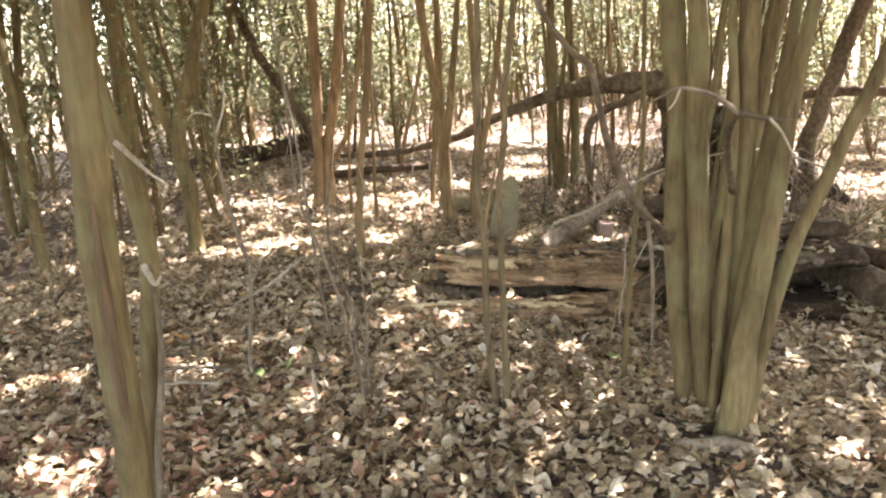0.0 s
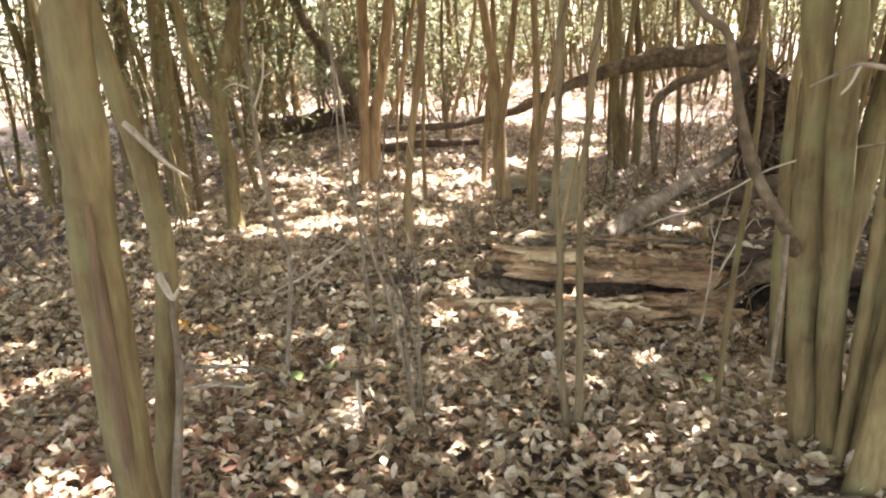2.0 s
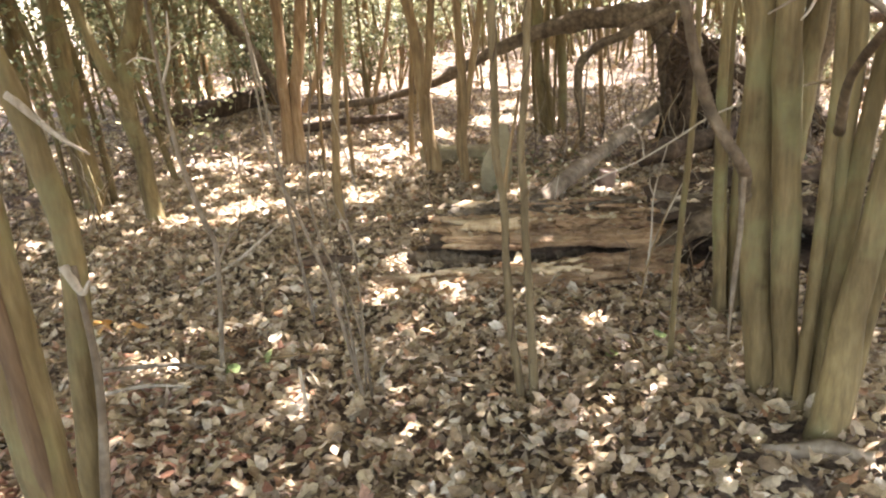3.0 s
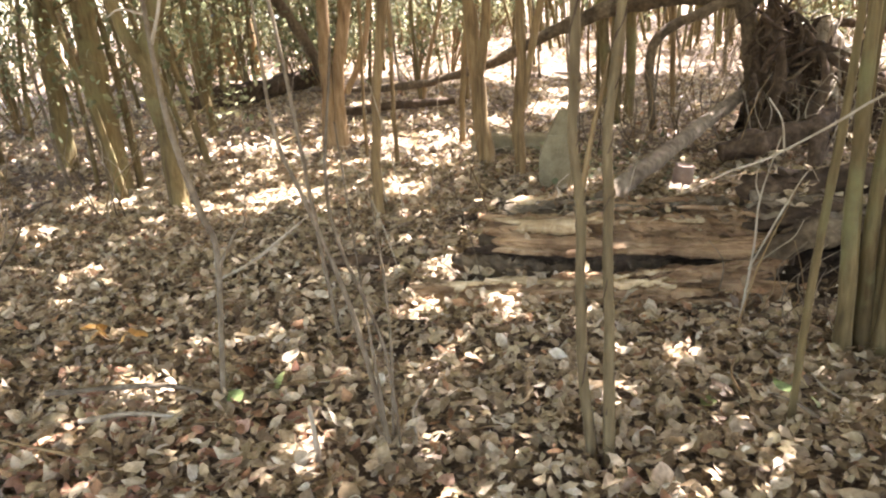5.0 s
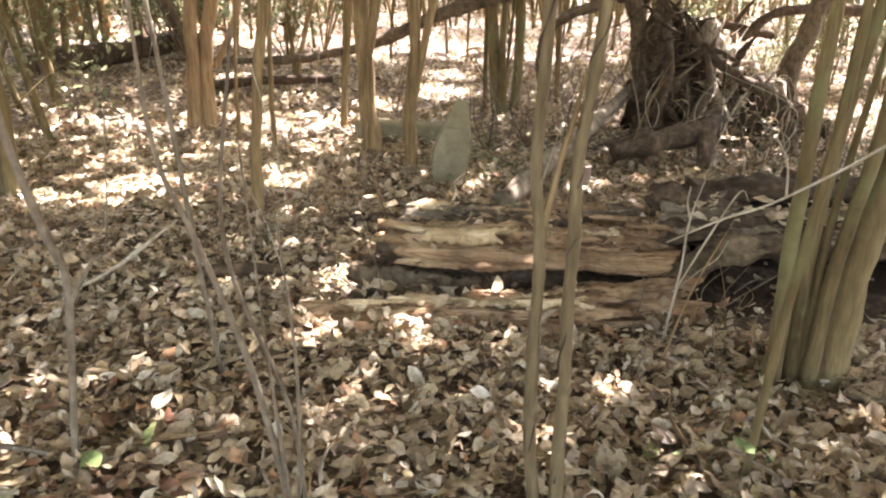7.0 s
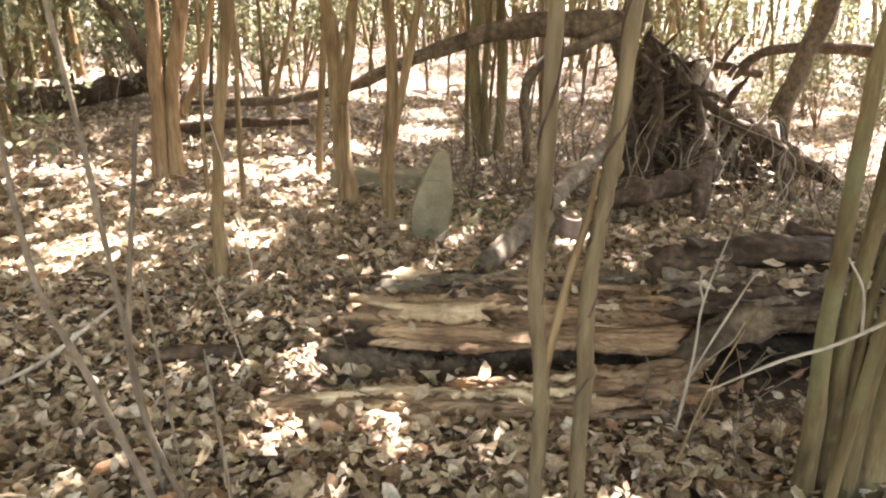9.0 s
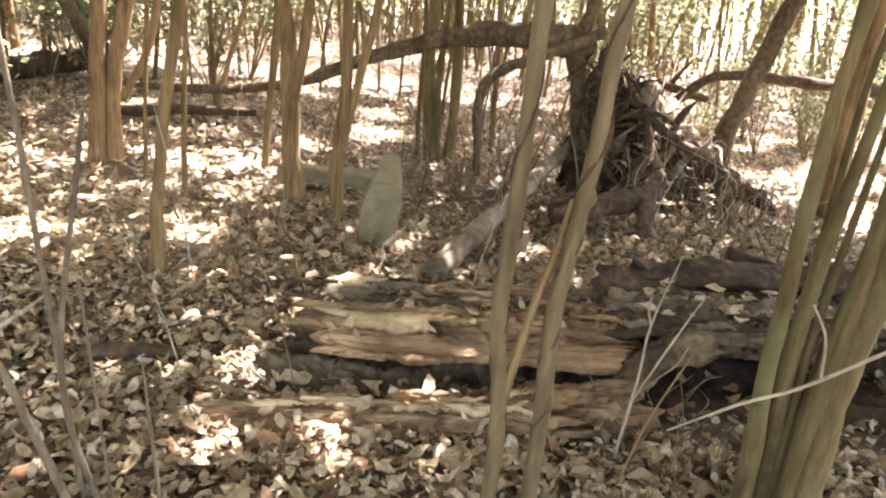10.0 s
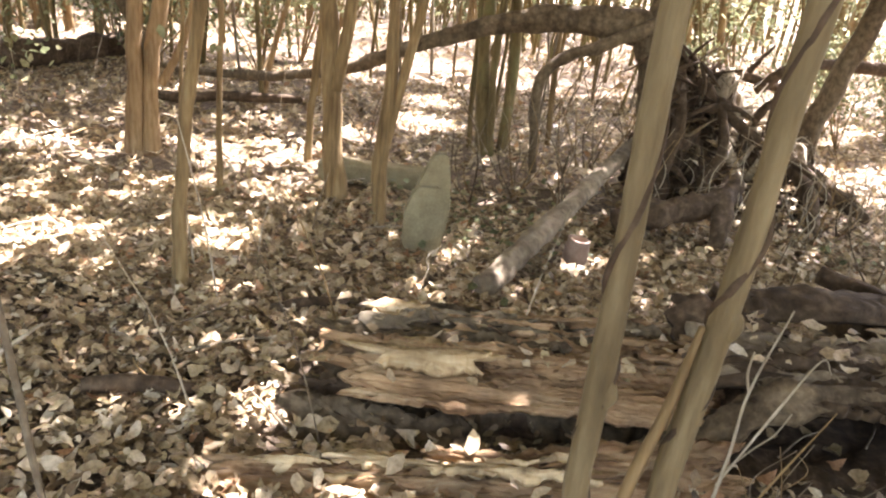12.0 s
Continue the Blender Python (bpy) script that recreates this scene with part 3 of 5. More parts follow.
tree("sapling", "forked sapling standing before a low stone", [[(-0.29, 8.63, 0, 0.04), (-0.3, 8.63, 0.35, 0.04), (-0.27, 8.63, 0.87, 0.034), (-0.28, 8.63, 1.35, 0.03)], [(-0.28, 8.63, 0.45, 0.026), (-0.2, 8.62, 0.87, 0.026), (-0.1, 8.6, 1.35, 0.024)]], BROWN, 5, 0.3, "sapling")
tree("tree", "cluster of thin olive stems in leaf litter", [[(0.37, 10.69, 0, 0.055), (0.29, 10.69, 0.77, 0.052), (0.3, 10.69, 1.38, 0.048)], [(0.52, 10.73, 0, 0.045), (0.54, 10.73, 0.78, 0.045), (0.5, 10.73, 1.39, 0.04)], [(0.43, 10.65, 0, 0.03), (0.38, 10.6, 0.8, 0.03), (0.42, 10.55, 1.4, 0.026)]], OLIVE, 5.5)
tree("tree", "leaning olive trunk at the edge of the thicket", [[(-2.52, 7.75, 0, 0.066), (-2.56, 7.76, 0.61, 0.064), (-2.58, 7.78, 1.05, 0.058), (-2.45, 7.82, 1.45, 0.055), (-2.3, 7.9, 2.0, 0.05)], [(-2.58, 7.76, 0.9, 0.04), (-2.72, 7.7, 1.3, 0.035), (-2.8, 7.7, 1.8, 0.03)]], OLIVE, 5.5)
tree("tree", "dark leaning trunk rising behind the fallen log", [[(-3.4, 13.35, 0, 0.09), (-3.55, 13.3, 0.37, 0.085), (-3.76, 13.25, 0.83, 0.085), (-4.02, 13.2, 1.28, 0.08), (-4.25, 13.15, 1.65, 0.07)]], UMBER, 5, 0.15)
tree("tree", "stout dark trunk in the thicket", [[(-3.34, 8.25, 0, 0.085), (-3.36, 8.25, 0.81, 0.085), (-3.36, 8.25, 1.5, 0.08)]], OLIVE, 6)
tree("tree", "dark thicket trunk among green leaves", [[(-4.5, 9.1, 0, 0.08), (-4.45, 9.11, 0.83, 0.067), (-4.41, 9.12, 1.42, 0.065)]], OLIVE, 6)
tree("sapling", "thin dead sapling with a bare fork", [[(-0.97, 5.38, 0, 0.011), (-0.9, 5.39, 0.52, 0.01), (-0.93, 5.39, 0.69, 0.011), (-0.98, 5.38, 0.97, 0.009), (-0.99, 5.38, 1.3, 0.007), (-1.0, 5.4, 1.7, 0.004)], [(-0.9, 5.39, 0.5, 0.007), (-0.82, 5.38, 0.62, 0.005), (-0.77, 5.37, 0.68, 0.002)]], GREY, 1.0, 0.1, "sapling", sides=7)
dead = TREES[-1][0]
for pts in ([(-0.985, 5.38, 1.2, 0.006), (-0.93, 5.37, 1.32, 0.005), (-0.91, 5.36, 1.45, 0.003)], [(-0.99, 5.38, 1.28, 0.005), (-1.06, 5.37, 1.3, 0.003), (-1.1, 5.36, 1.28, 0.002)], [(-0.93, 5.37, 1.32, 0.004), (-0.86, 5.37, 1.36, 0.002)]):
    twig(dead, (-0.97, 5.38, 0), pts, PALE)
tree("sapling", "thin leaning grey sapling", [[(-0.29, 5.16, 0, 0.0081), (-0.37, 5.15, 0.46, 0.0074), (-0.47, 5.14, 0.8, 0.0062), (-0.52, 5.13, 0.97, 0.0050), (-0.53, 5.12, 1.3, 0.0037), (-0.55, 5.12, 1.9, 0.0019)], [(-0.3, 5.16, 0.02, 0.0056), (-0.32, 5.15, 0.3, 0.0050), (-0.33, 5.13, 0.55, 0.0025)], [(-0.27, 5.17, 0.02, 0.006), (-0.3, 5.18, 0.35, 0.0055), (-0.42, 5.19, 0.75, 0.005), (-0.37, 5.2, 1.2, 0.003)], [(-0.31, 5.2, 0.02, 0.005), (-0.29, 5.22, 0.4, 0.004), (-0.32, 5.24, 0.8, 0.002)]], GREY, 1.0, 0.1, "sapling", sides=7)
tree("tree", "leaning trunk behind the torn root plate", [[(2.86, 10.4, 0, 0.12), (2.87, 10.4, 0.47, 0.095), (2.99, 10.38, 0.86, 0.088), (3.12, 10.35, 1.38, 0.08), (3.24, 10.3, 1.8, 0.075)]], UMBER, 6, 0.15)


for x, y, r, lx, h, mat in ((-1.32, 8.98, 0.02, 0.0, 4.0, BROWN), (-1.68, 9.3, 0.016, 0.02, 3.6, BROWN), (-1.45, 12.9, 0.035, 0.03, 5.0, BROWN), (-1.89, 12.15, 0.03, 0.22, 4.5, RUST), (0.05, 14.8, 0.02, 0.0, 4.0, BROWN), (0.32, 10.95, 0.022, -0.02, 4.2, OLIVE),
                     (0.44, 11.0, 0.018, 0.03, 4.0, OLIVE), (0.25, 10.9, 0.025, -0.03, 4.6, OLIVE), (-3.55, 7.18, 0.05, -0.02, 5.0, OLIVE), (-3.0, 9.0, 0.03, -0.2, 5.0, OLIVE), (-1.0, 10.1, 0.03, 0.06, 5.0, BROWN), (-3.7, 10.4, 0.04, -0.1, 5.5, OLIVE),
                     (0.72, 10.2, 0.012, 0.05, 3.2, GREY), (1.0, 11.4, 0.03, -0.05, 4.6, BROWN), (-0.72, 5.9, 0.008, -0.1, 2.6, GREY), (0.82, 5.32, 0.011, 0.03, 3.0, OLIVE)):
    tree("sapling", "thin upright sapling in the leaf litter" if r < 0.028 else "young sapling standing in the open wood", [[(x, y, 0, r), (x + lx * 0.5, y, 0.5, r * 0.93), (x + lx * 1.2 + 0.02, y, 1.1, r * 0.86), (x + lx * 1.8, y + 0.02, 1.7, r * 0.78)]], mat, h, 0.25, "sapling", sides=8)

tree("tree", "upright brown trunk beyond the fallen logs", [[(3.64, 9.84, 0, 0.09), (3.59, 9.83, 0.85, 0.088), (3.57, 9.83, 1.5, 0.082)]], BROWN, 6, 0.2)


# ---- fallen wood ----
def log(name, label, pts, mat, sides=12, rough=0.14, category="log", knots=0.15, limbs=()):
    base = (pts[0][0], pts[0][1], pts[0][2])
    ob = thing(name, *base, label, category)
    part("trunk", tube(local(pts, base), sides + 6, 16, rough * 0.5, 0, knots, 0.3), mat, ob)
    for limb in limbs:
        part("limb", tube(local(limb, base), 12, 12, 0.08, 0, 0.2, 0.3), mat, ob)
    return ob


log("fallen_log", "dark rotting log lying at the thicket edge", [(-5.15, 12.4, 0.1, 0.13), (-4.8, 13.1, 0.13, 0.15), (-4.45, 14.1, 0.17, 0.145), (-4.1, 15.1, 0.2, 0.12)], DARK)
log("fallen_branch", "dark broken branch lying on sunny leaves", [(-2.95, 11.85, 0.12, 0.035), (-2.7, 11.7, 0.06, 0.05), (-2.1, 11.8, 0.1, 0.05), (-1.4, 11.8, 0.13, 0.035)], DARK, 8, category="branch")
log("fallen_tree", "arching fallen trunk propped on its broken root plate",
    [(-3.662, 13.034, 0.177, 0.0282), (-2.252, 12.094, 0.271, 0.0376), (-1.03, 10.778, 0.553, 0.0423), (-0.184, 10.176, 0.91, 0.0517), (0.474, 10.148, 1.135, 0.0752), (1.038, 10.12, 1.182, 0.094), (1.4, 10.12, 1.16, 0.1), (1.54, 10.14, 1.12, 0.09)], UMBER, 14, 0.2,
    limbs=[[(1.602, 10.073, 1.267, 0.0564), (1.123, 9.932, 1.051, 0.0423), (0.831, 9.932, 0.929, 0.0395), (0.672, 9.932, 0.712, 0.0338), (0.709, 9.932, 0.083, 0.0263)],
           [(1.44, 10.12, 1.2, 0.06), (1.5, 10.1, 1.5, 0.045), (1.5, 10.1, 1.9, 0.04), (1.58, 10.1, 2.6, 0.02)],
           [(1.4, 10.12, 1.12, 0.075), (1.46, 10.05, 0.835, 0.07), (1.52, 9.95, 0.459, 0.075), (1.6, 9.9, 0.036, 0.09)]])
log("fallen_branch", "grey branch slanting down to a hollow broken end", [(0.29, 7.72, 0.06, 0.05), (0.5, 8.1, 0.13, 0.055), (0.78, 8.65, 0.2, 0.055), (1.05, 9.2, 0.27, 0.052), (1.45, 10.0, 0.36, 0.045)], GREY, 11, 0.1, "branch")
log("root_log", "dark knotted root log lying on the leaves", [(1.1, 8.8, 0.12, 0.07), (1.45, 8.85, 0.19, 0.08), (1.75, 8.95, 0.25, 0.075), (1.95, 9.25, 0.28, 0.06)], STUMP, 14, 0.28, knots=0.4, limbs=[[(1.76, 8.95, 0.3, 0.06), (1.74, 8.8, 0.16, 0.06), (1.7, 8.7, 0.0, 0.045)]])
log("fallen_log", "brown fallen log half buried in leaves", [(1.9, 7.7, 0.1, 0.1), (2.2, 7.1, 0.1, 0.1), (2.35, 6.6, 0.08, 0.1), (2.7, 5.6, 0.06, 0.09)], UMBER)
log("fallen_log", "slender dark log crossing behind the clump", [(1.9, 7.9, 0.22, 0.05), (2.4, 7.5, 0.12, 0.05), (2.9, 7.0, 0.08, 0.05), (3.6, 6.4, 0.06, 0.05)], DARK)


# ---- torn root plate of the fallen tree ----
def root_plate():
    """A ragged bank of torn roots and earth that falls away from the broken trunk."""
    o = (1.45, 9.95, 0)
    ob = thing("root_plate", *o, "torn root plate of a fallen tree, pale and ragged", "roots")
    n, m = 150, 56
    crest = lambda u: float(np.interp(u, [0, 0.1, 0.28, 0.44, 0.67, 0.84, 1], [0.75, 1.12, 0.92, 0.72, 0.55, 0.38, 0.08]))

    def skin(a0, a1, u0, lift, seed):
        verts, faces = [], []
        for i in range(n):
            for j in range(m):
                verts.append(skin_point(u0 + (1 - u0) * i / (n - 1), a0 + (a1 - a0) * j / (m - 1), lift, seed))
        for i in range(n - 1):
            for j in range(m - 1):
                a = i * m + j
                faces.append((a, a + 1, a + m + 1, a + m))
        return verts, faces

    def skin_point(u, a, lift, seed):
        w = 0.16 + 0.16 * u
        q = Vector((u * 1.45, -math.cos(a) * w * (1.3 - math.sin(a) * 0.9) + 0.25 * u, math.sin(a) ** 0.8 * crest(u)))
        d = noise.noise(q * 3.1) * 0.2 + noise.noise(q * 8) * 0.16 + noise.noise(q * 21) * 0.08 + noise.noise(q * 45) * 0.045
        d += lift + seed * (noise.noise(q * 17 + Vector((0, 0, 9))) + 0.7 * noise.noise(q * 50))
        return q.x + 0.12 * noise.noise(q * 5 + Vector((7, 0, 0))), q.y - math.cos(a) * d, q.z + math.sin(a) * d - 0.04

    # shade on the face and sun on the crest are put into the colours
    part("earth", skin(0, math.pi, 0, 0, 0), DARK, ob, "dry earth and matted roots, darkened for shade")
    part("crust", skin(0.85, 2.6, 0.22, 0.01, 0.09), ROOT, ob, "dry crust of matted fine roots, paled as sunlit")
    for k in range(330):
        u = rng.uniform(0, 1)
        a = rng.uniform(0.2, 2.4)
        w = 0.16 + 0.16 * u
        p = np.array([u * 1.45, -math.cos(a) * w * (1.3 - math.sin(a) * 0.9) + 0.25 * u, math.sin(a) * crest(u) * 0.95])
        out = np.array([rng.normal(0.1, 0.6), -math.cos(a) - 0.3, rng.normal(0.1, 0.6)])
        out /= np.linalg.norm(out)
        L, r = (rng.uniform(0.15, 0.5), rng.uniform(0.008, 0.026)) if k < 70 else (rng.uniform(0.08, 0.42), rng.uniform(0.002, 0.006))
        pts = [(*(p - out * 0.05), r)]
        for s in range(4):
            out = out + rng.normal(0, 0.45, 3) - np.array([0, 0, 0.12])
            out /= np.linalg.norm(out)
            p = p + out * L / 4
            p[2] = max(p[2], 0.02)
            pts.append((*p, r * (0.85 - 0.2 * s)))
        # paler barks for sunlit upper roots, dark ones for the shaded face
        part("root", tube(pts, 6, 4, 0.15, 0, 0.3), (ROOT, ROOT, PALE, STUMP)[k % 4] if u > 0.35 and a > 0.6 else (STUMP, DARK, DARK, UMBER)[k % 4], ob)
    for pts in ([(1.05, -0.2, 0.35, 0.05), (1.1, -0.5, 0.2, 0.05), (1.05, -0.75, 0.02, 0.035)], [(0.12, -0.1, 0.95, 0.045), (0.2, -0.25, 0.6, 0.04), (0.14, -0.3, 0.25, 0.045), (0.06, -0.34, 0.0, 0.05)], [(0.5, -0.1, 0.75, 0.03), (0.52, -0.3, 0.45, 0.035), (0.4, -0.38, 0.2, 0.03), (0.46, -0.42, 0.0, 0.03)], [(1.25, 0.0, 0.3, 0.06), (1.45, -0.2, 0.15, 0.05), (1.65, -0.3, 0.02, 0.03)], [(0.35, 0.0, 0.85, 0.035), (0.7, -0.22, 0.55, 0.035), (1.1, -0.3, 0.36, 0.03), (1.4, -0.25, 0.1, 0.02)]):
        part("root", tube(pts, 14, 14, 0.12, 0, 0.5, 0.45), STUMP, ob)
    for k in range(60):
        u, f = rng.uniform(0, 0.95), rng.uniform(0.1, 1.0)
        p = np.array([u * 1.45, -0.2 - 0.12 * (1 - f) + 0.25 * u, crest(u) * f])
        d = np.array([rng.normal(0.1, 0.7), rng.normal(-0.35, 0.25), rng.normal(0.15, 0.7)])
        d *= rng.uniform(0.1, 0.26) / np.linalg.norm(d)
        r = rng.uniform(0.012, 0.04)
        q = p + d + rng.normal(0, 0.03, 3)
        q[2] = max(q[2], 0.02)
        # broken roots follow the same lit and shaded colouring
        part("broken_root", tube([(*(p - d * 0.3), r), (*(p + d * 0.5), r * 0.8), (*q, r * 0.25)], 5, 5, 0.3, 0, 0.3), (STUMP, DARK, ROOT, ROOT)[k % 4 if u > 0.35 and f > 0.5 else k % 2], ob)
    return ob


root_plate()
log("fallen_branch", "long bare branch held above the clearing", [(2.6, 10.9, 0.72, 0.04), (2.9, 10.9, 0.95, 0.045), (3.4, 11.0, 0.98, 0.05), (4.2, 11.1, 0.95, 0.055), (6.0, 11.3, 0.9, 0.06)], DARK, 9, category="branch")
log("fallen_branch", "short dark branch leaning on the roots", [(2.3, 11.2, 0.85, 0.035), (2.6, 11.2, 0.8, 0.04), (3.0, 11.2, 0.72, 0.04)], DARK, 8, category="branch", limbs=[[(2.6, 11.2, 0.8, 0.025), (2.7, 11.2, 0.95, 0.02), (2.8, 11.2, 1.08, 0.01)]])


# ---- the rotten log ----
def plank(x0, x1, y0, y1, z0, z1, thick, nx=84, ny=13, jag=0.09, rough=0.02, seed=0, sag=0.0, skew=0.0):
    """A split shell of rotten wood: front edge at y0 and height z0, back edge at y1 and z1, with ragged ends."""
    verts, faces = [], []
    for side in (0, 1):
        for i in range(nx):
            for j in range(ny):
                u, v = i / (nx - 1), j / (ny - 1)
                left = x0 + jag * noise.noise(Vector((v * 5, seed, 1))) * 2
                right = x1 + jag * noise.noise(Vector((v * 5, seed, 9))) * 2
                x = left + (right - left) * u
                y = y0 + skew * (x - x0) + (y1 - y0) * v + 0.05 * noise.noise(Vector((x * 2.2, seed, 3))) + (0.045 * noise.noise(Vector((x * 9, seed, v))) + 0.02 * noise.noise(Vector((x * 31, seed, v))) if v in (0, 1) else 0)
                z = z0 + (z1 - z0) * v + sag * math.sin(v * math.pi) + 0.03 * noise.noise(Vector((x * 1.7, seed, v * 2)))
                ridge = rough * (noise.noise(Vector((x * 3, v * 14, seed))) + 0.8 * noise.noise(Vector((x * 9, v * 30, seed))) + 0.6 * noise.noise(Vector((x * 34, v * 40, seed))))
                edge = min(u, 1 - u, 0.12) / 0.12
                z += ridge if side == 0 else -thick * (0.35 + 0.65 * edge) + ridge * 0.5
                verts.append((x, y, z))
    N = nx * ny
    for i in range(nx - 1):
        for j in range(ny - 1):
            a = i * ny + j
            faces.append((a, a + ny, a + ny + 1, a + 1))
            faces.append((N + a, N + a + 1, N + a + ny + 1, N + a + ny))
    rim = [i * ny for i in range(nx)] + [(nx - 1) * ny + j for j in range(1, ny)] + [i * ny + ny - 1 for i in range(nx - 2, -1, -1)] + [j for j in range(ny - 2, 0, -1)]
    for a, b in zip(rim, rim[1:] + rim[:1]):
        faces.append((b, a, N + a, N + b))
    return verts, faces


rot = thing("rotten_log", 0, 0, 0, "collapsed rotten log split into orange-brown shells", "log")
part("front_shell", plank(-0.46, 0.5, 6.26, 6.34, -0.03, 0.085, 0.05, 110, 18, rough=0.022, seed=2.3, sag=0.02), ROTTEN, rot)
# light on the upper edge is put into these two paler strips
part("front_shell", plank(-0.16, 0.3, 6.33, 6.37, 0.088, 0.095, 0.022, 70, 8, rough=0.012, seed=5.1), PALEROT, rot, "splintered top edge, paled as if lit from above")
part("front_shell", plank(0.24, 0.56, 6.34, 6.38, 0.1, 0.112, 0.022, 60, 8, rough=0.014, seed=5.9, skew=0.12), PALEROT, rot, "splintered top edge, paled as if lit from above")
part("front_shell", plank(0.2, 1.0, 6.28, 6.4, 0.01, 0.125, 0.045, 110, 16, rough=0.022, seed=8.4, skew=0.16), ROTTEN, rot)
part("front_shell", plank(0.4, 0.95, 6.37, 6.46, 0.11, 0.115, 0.03, 70, 10, rough=0.018, seed=8.9, skew=0.16), ROTTEN, rot)
# shade along the foot of the front shell, built as a dark strip
part("front_shell", plank(0.15, 0.72, 6.23, 6.28, -0.01, 0.015, 0.03, ny=8, rough=0.02, seed=9.4, skew=0.1), DARK, rot, "dark strip standing in for shade under the shell")
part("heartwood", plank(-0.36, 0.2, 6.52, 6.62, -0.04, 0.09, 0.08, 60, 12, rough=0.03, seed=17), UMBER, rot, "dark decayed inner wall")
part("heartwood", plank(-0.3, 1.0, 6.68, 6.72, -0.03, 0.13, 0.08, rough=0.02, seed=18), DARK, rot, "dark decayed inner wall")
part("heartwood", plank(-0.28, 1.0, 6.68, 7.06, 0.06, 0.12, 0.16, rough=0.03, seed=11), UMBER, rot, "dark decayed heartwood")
part("rear_shell", plank(-0.16, 0.98, 6.61, 6.7, 0.14, 0.19, 0.022, 150, 14, 0.05, 0.012, seed=3.7), ROTTEN, rot)
part("rear_shell", plank(-0.24, 0.62, 6.67, 6.79, 0.175, 0.25, 0.04, 130, 18, rough=0.03, seed=6.9, sag=0.02), ROTTEN, rot)
part("rear_shell", plank(0.3, 1.04, 6.7, 6.84, 0.18, 0.235, 0.04, 110, 16, rough=0.035, seed=12.4), ROTTEN, rot)
part("rear_shell", plank(-0.22, 0.55, 6.8, 6.97, 0.235, 0.225, 0.05, 110, 16, rough=0.03, seed=7.7), UMBER, rot, "dark flaking upper layer")
part("rear_shell", plank(0.05, 1.1, 6.86, 7.06, 0.225, 0.18, 0.06, 120, 16, rough=0.04, seed=14), ROTTEN, rot)
part("rear_shell", plank(-0.2, 0.8, 6.98, 7.14, 0.2, 0.12, 0.06, 100, 14, rough=0.04, seed=15.5), GREY, rot, "grey weathered back layer")
part("tongue", plank(-0.14, 0.27, 6.69, 6.75, 0.225, 0.262, 0.025, 70, 9, 0.06, 0.014, 21.3, 0.012), PALEROT, rot, "raised pale tongue of split wood")
for k in range(34):
    x, y = -0.2 + 1.2 * rng.random(), 6.68 + 0.42 * rng.random()
    L, w = rng.uniform(0.1, 0.46), rng.uniform(0.018, 0.055)
    z = 0.2 + 0.05 * min(1, (y - 6.64) / 0.15) - 0.25 * max(0, y - 6.95) + rng.uniform(0, 0.018)
    part("splinter", plank(x, min(x + L, 1.08), y, y + w, z, z + rng.uniform(-0.025, 0.03), 0.014, 30, 6, 0.08, 0.016, 60 + 3.3 * k, skew=rng.normal(0, 0.05)), (PALEROT, ROTTEN, ROTTEN, GREY, UMBER)[k % 5], rot)
for k in range(12):
    x = -0.42 + 1.25 * rng.random()
    L, w = rng.uniform(0.12, 0.36), rng.uniform(0.015, 0.04)
    v = rng.random()
    y = 6.26 + 0.08 * v + 0.16 * max(0.0, x - 0.25)
    z = -0.005 + 0.1 * v
    part("splinter", plank(x, min(x + L, 0.95), y, y + w, z, z + 0.02, 0.014, 26, 6, 0.08, 0.014, 140 + 3.3 * k), PALEROT if k % 3 == 0 else ROTTEN, rot)
part("splinter", plank(-0.35, 0.0, 6.98, 7.06, 0.06, 0.09, 0.05, 20, 5, 0.05, 0.02, 31), ROTTEN, rot)


def half_pipe(x0, x1, y, z, R, a0, a1, wall=0.035, lean=0.0, n=34, m=14, seed=0.0, squash=1.0):
    """A shell of bark round a rotted core, between two angles seen along x (0: towards the path, 90: up)."""
    verts, faces = [], []
    for side in (0, 1):
        for i in range(n):
            u = i / (n - 1)
            for j in range(m):
                v = j / (m - 1)
                a = radians(a0 + (a1 - a0) * v)
                rr = R * (1 + 0.22 * noise.noise(Vector((u * 4, v * 3, seed))) + 0.14 * noise.noise(Vector((u * 13, v * 8, seed + 4))) + 0.07 * noise.noise(Vector((u * 12, v * 34, seed + 6)))) - wall * side
                x = x0 + (x1 - x0) * u + 0.12 * noise.noise(Vector((v * 4, u * 2, seed + 8))) * (1 - abs(2 * u - 1) * 0.2)
                verts.append((x, y + lean * u - rr * math.cos(a), z + rr * squash * math.sin(a)))
    N = n * m
    for i in range(n - 1):
        for j in range(m - 1):
            a = i * m + j
            faces.append((a, a + m, a + m + 1, a + 1))
            faces.append((N + a, N + a + 1, N + a + m + 1, N + a + m))
    rim = [i * m for i in range(n)] + [(n - 1) * m + j for j in range(1, m)] + [i * m + m - 1 for i in range(n - 2, -1, -1)] + [j for j in range(m - 2, 0, -1)]
    for a, b in zip(rim, rim[1:] + rim[:1]):
        faces.append((b, a, N + a, N + b))
    return verts, faces


